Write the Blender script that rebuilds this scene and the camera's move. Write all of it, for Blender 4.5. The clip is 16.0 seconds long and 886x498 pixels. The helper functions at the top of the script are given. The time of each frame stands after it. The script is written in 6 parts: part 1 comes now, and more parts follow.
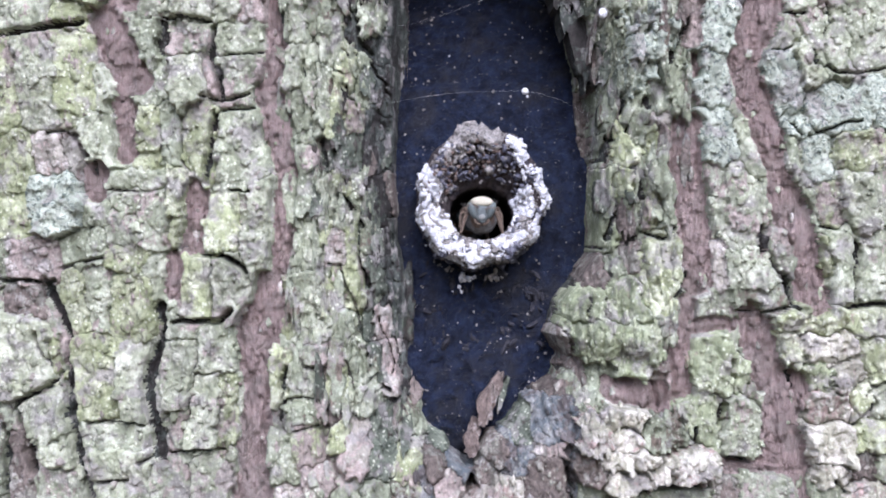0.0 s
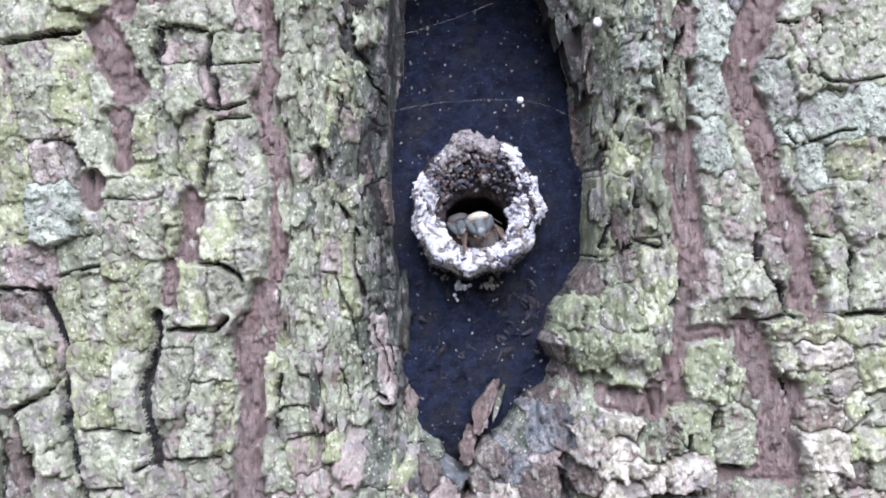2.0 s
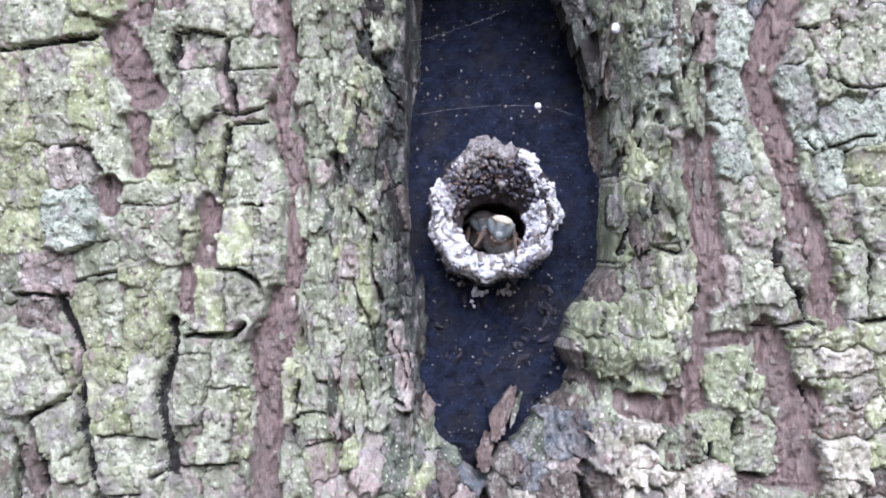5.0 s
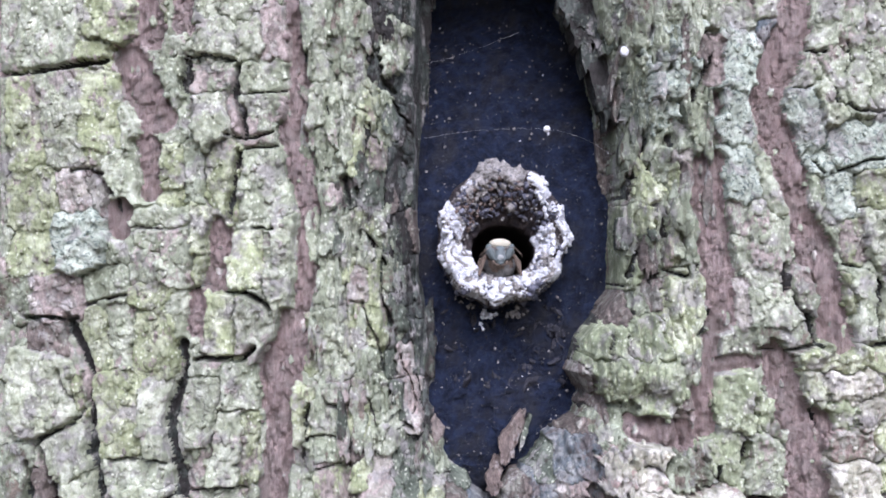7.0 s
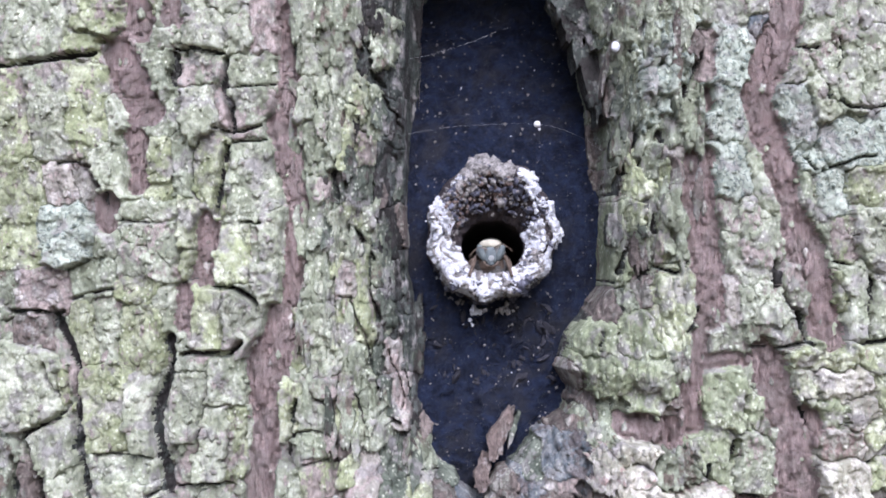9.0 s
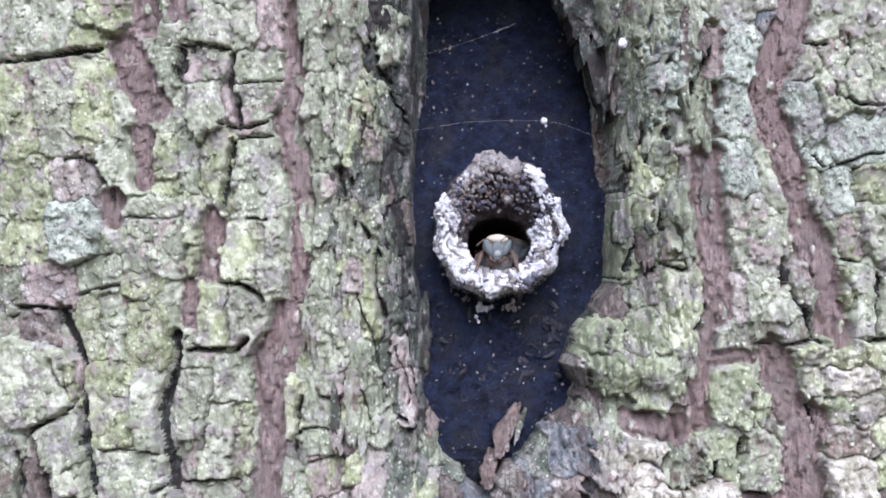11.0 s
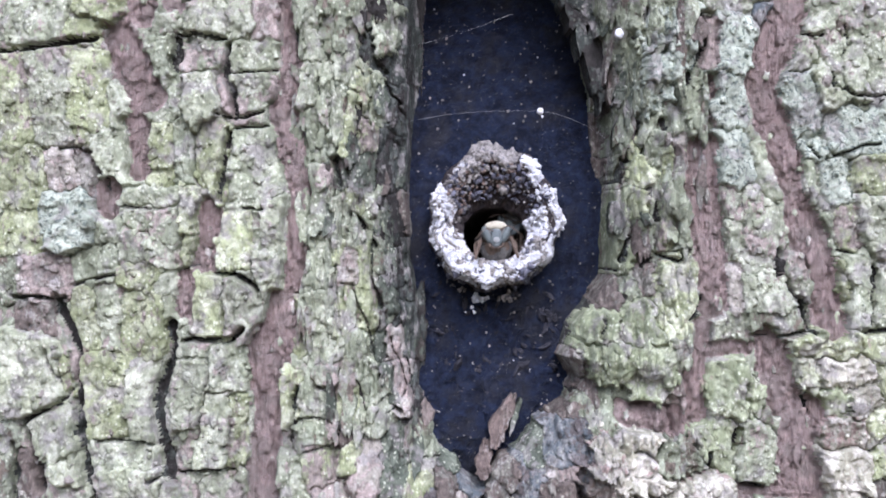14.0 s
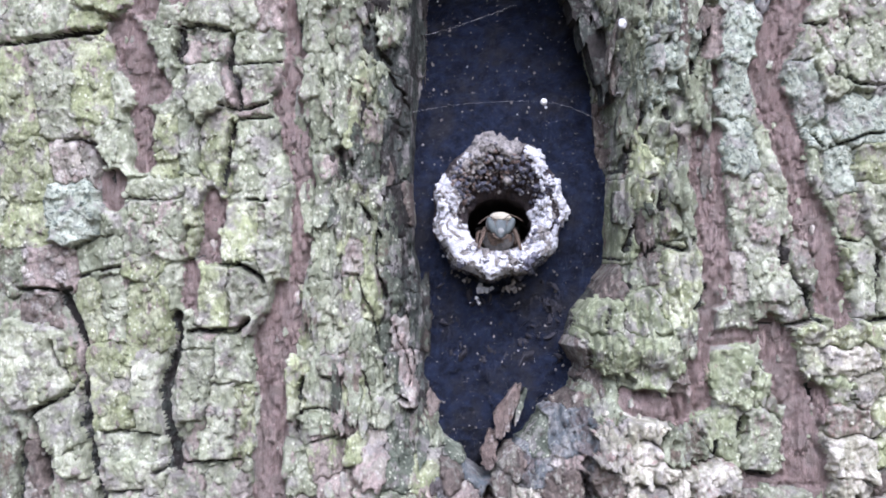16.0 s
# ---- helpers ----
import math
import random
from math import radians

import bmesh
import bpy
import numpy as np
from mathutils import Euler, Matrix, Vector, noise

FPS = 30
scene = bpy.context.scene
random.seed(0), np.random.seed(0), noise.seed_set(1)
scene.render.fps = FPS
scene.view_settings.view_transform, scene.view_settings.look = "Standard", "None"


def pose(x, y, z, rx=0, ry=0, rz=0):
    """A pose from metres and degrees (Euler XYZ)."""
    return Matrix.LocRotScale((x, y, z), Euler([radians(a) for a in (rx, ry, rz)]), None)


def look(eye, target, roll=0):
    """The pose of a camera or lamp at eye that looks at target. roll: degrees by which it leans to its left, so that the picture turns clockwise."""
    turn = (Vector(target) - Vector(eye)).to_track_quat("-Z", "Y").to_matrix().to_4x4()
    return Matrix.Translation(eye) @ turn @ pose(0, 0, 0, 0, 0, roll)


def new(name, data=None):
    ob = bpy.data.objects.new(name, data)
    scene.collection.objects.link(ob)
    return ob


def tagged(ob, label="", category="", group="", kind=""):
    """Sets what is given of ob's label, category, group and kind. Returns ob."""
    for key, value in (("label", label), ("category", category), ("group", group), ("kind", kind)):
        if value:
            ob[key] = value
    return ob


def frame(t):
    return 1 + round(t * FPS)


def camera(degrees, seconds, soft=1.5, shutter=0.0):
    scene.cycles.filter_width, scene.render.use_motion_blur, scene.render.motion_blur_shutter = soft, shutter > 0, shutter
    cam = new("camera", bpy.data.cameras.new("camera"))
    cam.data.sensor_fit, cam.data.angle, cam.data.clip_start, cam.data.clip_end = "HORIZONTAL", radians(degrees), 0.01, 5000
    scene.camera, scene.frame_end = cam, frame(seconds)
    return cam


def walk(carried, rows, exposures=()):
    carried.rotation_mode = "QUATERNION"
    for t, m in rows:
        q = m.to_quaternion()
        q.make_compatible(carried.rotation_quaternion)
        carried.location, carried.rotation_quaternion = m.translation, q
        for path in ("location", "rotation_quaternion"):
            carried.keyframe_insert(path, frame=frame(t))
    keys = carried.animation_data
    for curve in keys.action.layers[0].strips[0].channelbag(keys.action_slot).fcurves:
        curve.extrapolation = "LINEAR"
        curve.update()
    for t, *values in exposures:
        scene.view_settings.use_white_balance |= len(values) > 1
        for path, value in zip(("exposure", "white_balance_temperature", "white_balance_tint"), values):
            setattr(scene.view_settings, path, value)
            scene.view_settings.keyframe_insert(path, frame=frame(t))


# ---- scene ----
cam = camera(40.0, 16.0, soft=1.8, shutter=0.9)
MM = 0.001
PATH = [
    (0.0, (0.000, -165.000, 0.000), (0.000, 0.000, 0.000), -0.00),
    (0.5, (1.123, -165.505, -1.237), (1.305, -0.508, -0.111), 0.09),
    (1.0, (1.730, -165.732, -0.968), (1.730, -0.735, 0.003), 0.12),
    (1.5, (1.467, -165.640, -1.061), (1.452, -0.645, 0.210), 0.02),
    (2.0, (0.697, -165.553, 0.178), (0.654, -0.556, 1.142), -0.01),
    (2.5, (1.176, -165.389, 0.029), (0.724, -0.395, 1.361), -0.04),
    (3.0, (-0.319, -165.045, -0.257), (-0.478, -0.051, 1.154), 0.00),
    (5.5, (-1.474, -164.943, 0.032), (-1.995, 0.040, 2.335), 0.11),
    (6.0, (-1.047, -164.998, 1.103), (-1.969, -0.025, 3.909), 0.16),
    (6.5, (-1.494, -165.187, 1.226), (-2.169, -0.235, 5.171), 0.20),
    (7.0, (-1.915, -165.190, 0.953), (-3.075, -0.246, 5.093), 0.06),
    (7.5, (-2.123, -164.864, 2.283), (-2.625, 0.086, 6.303), 0.22),
    (8.0, (-1.066, -164.453, 1.585), (-2.145, 0.497, 5.472), 0.21),
    (8.5, (-0.524, -164.232, 0.611), (-1.440, 0.719, 4.537), 0.33),
    (11.0, (-1.197, -164.026, 0.935), (-2.449, 0.940, 4.044), 0.44),
    (11.5, (-0.646, -164.067, 0.624), (-2.142, 0.888, 4.137), 0.32),
    (12.0, (-1.006, -164.355, 0.348), (-2.486, 0.607, 3.532), 0.30),
    (12.5, (-0.090, -164.477, 0.291), (-1.498, 0.489, 3.306), 0.33),
    (13.0, (-1.068, -164.218, 0.063), (-2.782, 0.752, 2.705), 0.33),
    (13.5, (-0.840, -164.040, 0.494), (-2.835, 0.934, 2.657), 0.46),
    (14.0, (-0.715, -163.777, 0.447), (-1.844, 1.204, 2.743), 0.55),
    (14.5, (-0.827, -163.713, -0.203), (-1.519, 1.267, 2.264), 0.45),
    (15.0, (-0.237, -164.099, -0.225), (-1.389, 0.886, 1.668), 0.37),
    (15.5, (-0.329, -164.248, -0.798), (-1.518, 0.736, 1.146), 0.42),
    (16.0, (-1.025, -164.166, -0.739), (-2.456, 0.814, 1.399), 0.29),
]
walk(cam, [(t, look([MM * c for c in eye], [MM * c for c in target], roll)) for t, eye, target, roll in PATH],
     exposures=[(0.0, 1.22, 5650, 20), (5.0, 1.22, 5650, 20), (6.5, 1.18, 5650, 20), (16.0, 1.18, 5650, 20)])

# ---- daylight: a bright overcast sky with a wide, soft sun behind and above the camera ----
SUN_UP, SUN_TURN = 44, 172
world = bpy.data.worlds.new("sky")
scene.world = world
world.use_nodes = True
sky = world.node_tree.nodes.new("ShaderNodeTexSky")
sky.sky_type, sky.sun_disc = "NISHITA", False
sky.sun_elevation, sky.sun_rotation = radians(SUN_UP), radians(SUN_TURN)
sky.air_density, sky.dust_density = 1.0, 3.0
world.node_tree.links.new(sky.outputs["Color"], world.node_tree.nodes["Background"].inputs["Color"])
world.node_tree.nodes["Background"].inputs["Strength"].default_value = 0.08
sun = new("sun", bpy.data.lights.new("sun", "SUN"))
sun.data.energy, sun.data.angle, sun.data.color = 2.6, radians(50), (1.0, 0.97, 0.96)
sun.matrix_world = look((0.4, -2.8, 2.7), (0, 0, 0))


# ---- materials ----
class Nodes:
    """A small builder of node materials; places are in millimetres of the world."""

    def __init__(self, name, rough=0.9, spec=0.25):
        self.mat = bpy.data.materials.new(name)
        self.mat.use_nodes = True
        self.tree = self.mat.node_tree
        self.bsdf = self.tree.nodes["Principled BSDF"]
        self.bsdf.inputs["Roughness"].default_value = rough
        self.bsdf.inputs["Specular IOR Level"].default_value = spec
        geo = self.add("ShaderNodeNewGeometry")
        self.place = self.add("ShaderNodeVectorMath", operation="SCALE")
        self.link(geo.outputs["Position"], self.place.inputs[0])
        self.place.inputs["Scale"].default_value = 1000.0
        self.place = self.place.outputs[0]

    def add(self, kind, **settings):
        node = self.tree.nodes.new(kind)
        if "operation" in settings:
            node.operation = settings["operation"]
        if "blend_type" in settings:
            node.data_type, node.blend_type = "RGBA", settings["blend_type"]
        if "feature" in settings:
            node.feature = settings["feature"]
        return node

    def link(self, a, b):
        self.tree.links.new(a, b)

    def stretched(self, sx, sy, sz, turn=0.0, warp=None):
        m = self.add("ShaderNodeMapping")
        m.inputs["Scale"].default_value = (sx, sy, sz)
        m.inputs["Rotation"].default_value = (0, turn, 0)
        self.link(warp or self.place, m.inputs["Vector"])
        return m.outputs[0]

    def noise(self, scale, detail=4.0, rough=0.6, vector=None, distortion=0.0):
        n = self.add("ShaderNodeTexNoise")
        n.inputs["Scale"].default_value, n.inputs["Detail"].default_value = scale, detail
        n.inputs["Roughness"].default_value, n.inputs["Distortion"].default_value = rough, distortion
        self.link(vector or self.place, n.inputs["Vector"])
        return n.outputs["Fac"]

    def cells(self, scale, vector=None, feature="F1"):
        n = self.add("ShaderNodeTexVoronoi", feature=feature)
        n.inputs["Scale"].default_value = scale
        self.link(vector or self.place, n.inputs["Vector"])
        return n.outputs["Distance"]

    def ramp(self, value, low, high, a=0.0, b=1.0):
        n = self.add("ShaderNodeMapRange")
        for key, v in (("From Min", low), ("From Max", high), ("To Min", a), ("To Max", b)):
            n.inputs[key].default_value = v
        self.link(value, n.inputs["Value"])
        return n.outputs["Result"]

    def math(self, operation, a, b):
        n = self.add("ShaderNodeMath", operation=operation)
        for socket, v in zip(n.inputs, (a, b)):
            if isinstance(v, (int, float)):
                socket.default_value = v
            else:
                self.link(v, socket)
        return n.outputs[0]

    def mix(self, fac, a, b, blend="MIX"):
        n = self.add("ShaderNodeMix", blend_type=blend)
        for socket, v in ((n.inputs[0], fac), (n.inputs[6], a), (n.inputs[7], b)):
            if isinstance(v, tuple):
                socket.default_value = (*v, 1.0)
            elif isinstance(v, (int, float)):
                socket.default_value = v
            else:
                self.link(v, socket)
        return n.outputs[2]

    def random(self):
        return self.add("ShaderNodeObjectInfo").outputs["Random"]

    def bump(self, height, strength, metres, below=None):
        n = self.add("ShaderNodeBump")
        n.inputs["Strength"].default_value, n.inputs["Distance"].default_value = strength, metres
        self.link(height, n.inputs["Height"])
        if below:
            self.link(below, n.inputs["Normal"])
        return n.outputs[0]

    def done(self, colour, normal=None):
        self.link(colour, self.bsdf.inputs["Base Color"])
        if normal:
            self.link(normal, self.bsdf.inputs["Normal"])
        return self.mat


def bark_material(name, bark, crust, pale, cover, speckle, script=0.0):
    """Weathered bark under crusty lichen: cover is how much lichen lies on it, script the black wiggles of a script lichen."""
    n = Nodes(name)
    chance = n.random()
    broad = n.noise(0.15, 4, 0.65)
    middle = n.noise(0.5, 6, 0.72, n.stretched(1.25, 1, 0.8))
    other = n.noise(0.42, 5, 0.7, n.stretched(1, 1, 0.8, 0.4))
    fine = n.noise(2.6, 4, 0.75)
    grain = n.noise(1.2, 5, 0.75, n.stretched(1.3, 1, 0.85))
    where = n.math("ADD", n.math("ADD", n.math("MULTIPLY", broad, 0.8), n.math("MULTIPLY", middle, 0.9)), n.math("MULTIPLY", chance, 0.16))
    lichen = n.ramp(where, 1.21 - cover, 1.27 - cover)
    colour = n.mix(n.ramp(grain, 0.34, 0.68), tuple(0.6 * c for c in bark), tuple(min(1, 1.3 * c) for c in bark))
    skin = n.mix(n.ramp(other, 0.45, 0.62), tuple(0.9 * c for c in crust), pale)
    skin = n.mix(n.ramp(n.noise(0.28, 4, 0.6, n.stretched(1, 1, 1, 1.1)), 0.52, 0.62, 0.0, 0.8), skin, (0.27, 0.255, 0.245))
    colour = n.mix(lichen, colour, skin)
    # pale crumbs of lichen, dark pits between the grains, thin cracks
    crumbs = n.ramp(n.cells(1.45, n.stretched(1, 1, 0.8)), 0.16, 0.36, 0.85, 0.0)
    patch = n.ramp(n.noise(0.3, 3, 0.6), 0.47, 0.54)
    spots = n.math("MULTIPLY", crumbs, patch)
    colour = n.mix(n.math("MULTIPLY", spots, 0.9 * speckle), colour, (0.64, 0.67, 0.54))
    pits = n.ramp(fine, 0.32, 0.48, 1.0, 0.0)
    colour = n.mix(n.math("MULTIPLY", pits, 0.2), colour, tuple(0.4 * c for c in bark))
    drift = n.add("ShaderNodeTexNoise")
    drift.inputs["Scale"].default_value, drift.inputs["Detail"].default_value = 0.45, 4.0
    n.link(n.place, drift.inputs["Vector"])
    push = n.add("ShaderNodeVectorMath", operation="SCALE")
    push.inputs["Scale"].default_value = 3.0
    n.link(drift.outputs["Color"], push.inputs[0])
    bent_place = n.add("ShaderNodeVectorMath", operation="ADD")
    n.link(n.place, bent_place.inputs[0])
    n.link(push.outputs[0], bent_place.inputs[1])
    edges = n.cells(0.36, n.stretched(1.2, 0.6, 0.5, 0, bent_place.outputs[0]), "DISTANCE_TO_EDGE")
    cracks = n.math("MULTIPLY", n.ramp(edges, 0.012, 0.05, 1.0, 0.0), n.ramp(broad, 0.42, 0.56))
    colour = n.mix(n.math("MULTIPLY", cracks, 0.3), colour, tuple(0.3 * c for c in bark))
    if script:
        flat = n.add("ShaderNodeSeparateXYZ")
        n.link(bent_place.outputs[0], flat.inputs[0])
        for sx, sz, tilt in ((2.3, 0.75, 0.55), (0.95, 2.3, -0.45)):
            sheet = n.add("ShaderNodeCombineXYZ")
            n.link(n.math("ADD", n.math("MULTIPLY", flat.outputs[0], sx), n.math("MULTIPLY", flat.outputs[2], tilt)), sheet.inputs[0])
            n.link(n.math("MULTIPLY", flat.outputs[2], sz), sheet.inputs[1])
            dots = n.add("ShaderNodeTexVoronoi", feature="F1")
            dots.voronoi_dimensions = "2D"
            dots.inputs["Scale"].default_value = 0.62
            n.link(sheet.outputs[0], dots.inputs["Vector"])
            colour = n.mix(n.math("MULTIPLY", n.ramp(dots.outputs["Distance"], 0.13, 0.2, 1.0, 0.0), script), colour, (0.09, 0.12, 0.11))
    # torn scales of the crust: each has a tone of its own
    tint = n.math("MULTIPLY", n.ramp(chance, 0, 1, 0.82, 1.12), n.ramp(n.noise(1.4, 4, 0.7), 0.3, 0.7, 0.88, 1.1))
    for size, spread in ((0.42, 0.36), (1.05, 0.3)):
        chip = n.add("ShaderNodeTexVoronoi", feature="F1")
        chip.inputs["Scale"].default_value = size
        n.link(n.stretched(1.25, 0.8, 0.75, 0, bent_place.outputs[0]), chip.inputs["Vector"])
        tone = n.add("ShaderNodeSeparateColor")
        n.link(chip.outputs["Color"], tone.inputs[0])
        tint = n.math("MULTIPLY", tint, n.ramp(tone.outputs[0], 0, 1, 1 - 0.5 * spread, 1 + 0.5 * spread))
    shade = n.add("ShaderNodeCombineColor")
    for socket in shade.inputs[:3]:
        n.link(tint, socket)
    colour = n.mix(1.0, colour, shade.outputs[0], "MULTIPLY")
    height = n.math("ADD", n.math("ADD", n.math("MULTIPLY", middle, 0.3), n.math("MULTIPLY", fine, 0.45)), n.math("MULTIPLY", spots, 0.22))
    height = n.math("SUBTRACT", n.math("ADD", height, n.math("MULTIPLY", lichen, 0.16)), n.math("MULTIPLY", cracks, 0.18))
    return n.done(colour, n.bump(height, 0.65, 0.0008, n.bump(grain, 0.5, 0.0005)))


BARK = {
    "g": bark_material("grey_green_bark", (0.351, 0.304, 0.275), (0.271, 0.299, 0.209), (0.427, 0.451, 0.356), 0.41, 0.8),
    "y": bark_material("yellow_green_bark", (0.297, 0.257, 0.230), (0.257, 0.288, 0.162), (0.405, 0.432, 0.297), 0.41, 0.9),
    "w": bark_material("pale_crusted_bark", (0.353, 0.321, 0.288), (0.316, 0.344, 0.242), (0.470, 0.488, 0.391), 0.44, 0.8),
    "b": bark_material("script_lichen_bark", (0.309, 0.288, 0.268), (0.360, 0.407, 0.330), (0.474, 0.520, 0.433), 0.64, 0.2, 0.7),
    "m": bark_material("mossy_bark", (0.182, 0.152, 0.123), (0.209, 0.233, 0.160), (0.352, 0.385, 0.292), 0.43, 0.9),
    # mossy bark darkened by colour, for the shade beside the hollow
    "M": bark_material("shade_darkened_mossy_bark", (0.078, 0.068, 0.060), (0.088, 0.105, 0.08), (0.16, 0.18, 0.14), 0.42, 0.8),
    "d": bark_material("bare_brown_bark", (0.155, 0.13, 0.115), (0.19, 0.185, 0.155), (0.29, 0.28, 0.25), 0.25, 0.4),
    "p": bark_material("pinkish_bark", (0.35, 0.295, 0.27), (0.33, 0.31, 0.265), (0.47, 0.44, 0.41), 0.30, 0.4),
    "l": bark_material("cream_knotted_bark", (0.399, 0.310, 0.278), (0.378, 0.373, 0.289), (0.630, 0.604, 0.536), 0.44, 0.6),
    "Y": bark_material("bright_green_crusted_bark", (0.301, 0.266, 0.211), (0.322, 0.356, 0.211), (0.532, 0.557, 0.422), 0.48, 0.9),
    "v": bark_material("grey_green_mossy_crust", (0.24, 0.20, 0.16), (0.25, 0.285, 0.175), (0.39, 0.425, 0.30), 0.48, 1.0),
    # near-black bark: paints the shade of the lips, the hollow's edges and the cracks
    "n": bark_material("painted_shade_bark", (0.042, 0.039, 0.037), (0.050, 0.058, 0.052), (0.10, 0.112, 0.10), 0.32, 0.25),
    "k": bark_material("slate_blue_bark", (0.125, 0.112, 0.11), (0.105, 0.125, 0.138), (0.215, 0.22, 0.215), 0.34, 0.3),
    "s": bark_material("bare_tan_splinter", (0.15, 0.118, 0.104), (0.17, 0.142, 0.125), (0.25, 0.21, 0.19), 0.25, 0.1),
}


def furrow_material():
    n = Nodes("reddish_inner_bark", 0.92, 0.2)
    fibres = n.noise(1.0, 6, 0.7, n.stretched(2.4, 1.2, 0.35))
    broad = n.noise(0.11, 4, 0.6)
    fine = n.noise(3.0, 4, 0.7)
    colour = n.mix(n.ramp(fibres, 0.35, 0.68), (0.31, 0.233, 0.22), (0.73, 0.585, 0.55))
    colour = n.mix(n.ramp(n.noise(0.3, 5, 0.7), 0.46, 0.6, 0.0, 0.7), colour, (0.38, 0.335, 0.305))
    colour = n.mix(n.ramp(broad, 0.45, 0.62, 0.0, 0.5), colour, (0.41, 0.30, 0.28))
    colour = n.mix(n.ramp(n.noise(0.9, 5, 0.75), 0.36, 0.46, 0.45, 0.0), colour, (0.12, 0.085, 0.08))
    colour = n.mix(n.ramp(fine, 0.53, 0.68, 0.0, 0.7), colour, (0.55, 0.48, 0.43))
    chip = n.add("ShaderNodeTexVoronoi", feature="F1")
    chip.inputs["Scale"].default_value = 0.9
    n.link(n.stretched(1.4, 0.8, 0.45), chip.inputs["Vector"])
    colour = n.mix(n.ramp(chip.outputs["Distance"], 0.3, 0.9, 0.0, 0.35), colour, (0.30, 0.23, 0.22))
    height = n.math("ADD", fibres, n.math("MULTIPLY", fine, 0.45))
    return n.done(colour, n.bump(height, 1.0, 0.0022, n.bump(n.noise(0.8, 5, 0.7), 0.8, 0.002)))


def lining_material():
    n = Nodes("black_resin_lining", 0.55, 0.22)
    broad, middle, fine = n.noise(0.14, 4, 0.65), n.noise(0.5, 6, 0.75), n.noise(2.2, 5, 0.8)
    colour = n.mix(n.ramp(middle, 0.4, 0.66), (0.0105, 0.0145, 0.031), (0.031, 0.045, 0.096))
    colour = n.mix(n.ramp(broad, 0.5, 0.66, 0.0, 0.8), colour, (0.042, 0.043, 0.052))
    colour = n.mix(n.ramp(fine, 0.58, 0.72, 0.0, 0.85), colour, (0.10, 0.088, 0.088))
    colour = n.mix(n.ramp(n.cells(0.5), 0.05, 0.11, 0.9, 0.0), colour, (0.13, 0.12, 0.13))
    height = n.math("ADD", middle, n.math("MULTIPLY", fine, 0.6))
    return n.done(colour, n.bump(height, 1.0, 0.0022))


def plain_material(name, dark, light, scale, rough=0.8, relief=0.0003, spec=0.3):
    n = Nodes(name, rough, spec)
    a, b = n.noise(scale, 5, 0.65), n.noise(scale * 4, 4, 0.7)
    both = n.math("ADD", n.math("MULTIPLY", a, 0.6), n.math("MULTIPLY", b, 0.4))
    colour = n.mix(n.ramp(both, 0.36, 0.64), dark, light)
    chance = n.ramp(n.random(), 0, 1, 0.8, 1.1)
    shade = n.add("ShaderNodeCombineColor")
    for socket in shade.inputs[:3]:
        n.link(chance, socket)
    return n.done(n.mix(1.0, colour, shade.outputs[0], "MULTIPLY"), n.bump(both, 1.0, relief))


FURROW = furrow_material()
LINING = lining_material()
DARK_RESIN = plain_material("blue_black_resin", (0.022, 0.026, 0.048), (0.15, 0.15, 0.19), 1.2, 0.35, 0.0003, 0.6)
BROWN_RESIN = plain_material("rusty_brown_resin", (0.075, 0.055, 0.05), (0.29, 0.215, 0.185), 1.2, 0.5)
DUSTY_RESIN = plain_material("dusty_brown_black_resin", (0.014, 0.016, 0.026), (0.052, 0.05, 0.06), 0.9, 0.6, 0.0006)
WHITE_WAX = plain_material("white_waxy_resin", (0.60, 0.62, 0.69), (0.91, 0.92, 0.95), 1.1, 0.75, 0.0007)
GREY_WAX = plain_material("grey_waxy_resin", (0.15, 0.142, 0.14), (0.46, 0.435, 0.41), 1.1, 0.8, 0.0006)
TUBE_WALL = plain_material("dark_brown_resin", (0.010, 0.009, 0.015), (0.095, 0.075, 0.072), 0.9, 0.5, 0.001)
SILK = plain_material("white_silk", (0.6, 0.6, 0.62), (0.8, 0.8, 0.8), 2.0, 0.5, 0.0001)
SOIL = plain_material("leaf_litter_soil", (0.05, 0.035, 0.02), (0.14, 0.11, 0.06), 0.02, 0.95, 0.004)
HEAD = plain_material("grey_bee_hair", (0.10, 0.10, 0.098), (0.22, 0.21, 0.195), 3.0, 0.7)
FACE = plain_material("pale_blue_grey_face", (0.10, 0.122, 0.13), (0.19, 0.22, 0.225), 3.0, 0.55)
CLYPEUS = plain_material("pale_grey_clypeus", (0.30, 0.32, 0.32), (0.44, 0.45, 0.44), 3.0, 0.5)
CAP = plain_material("cream_hair", (0.42, 0.40, 0.31), (0.66, 0.62, 0.50), 4.0, 0.8)
EYE = plain_material("slate_compound_eye", (0.085, 0.105, 0.11), (0.15, 0.175, 0.175), 5.0, 0.5, 0.00005, 0.2)
SHELL = plain_material("ochre_bee_shell", (0.13, 0.10, 0.065), (0.27, 0.22, 0.145), 2.0, 0.45)
TAN = plain_material("tan_bee_hair", (0.085, 0.062, 0.05), (0.20, 0.15, 0.115), 3.0, 0.7)
BAND = plain_material("yellow_band", (0.38, 0.34, 0.19), (0.54, 0.49, 0.32), 3.0, 0.5)


def wing_material():
    n = Nodes("clear_wing", 0.25, 0.5)
    n.bsdf.inputs["Transmission Weight"].default_value = 0.0
    n.bsdf.inputs["Alpha"].default_value = 0.16
    return n.done(n.mix(n.ramp(n.noise(0.6), 0.4, 0.6), (0.35, 0.33, 0.3), (0.55, 0.53, 0.5)))


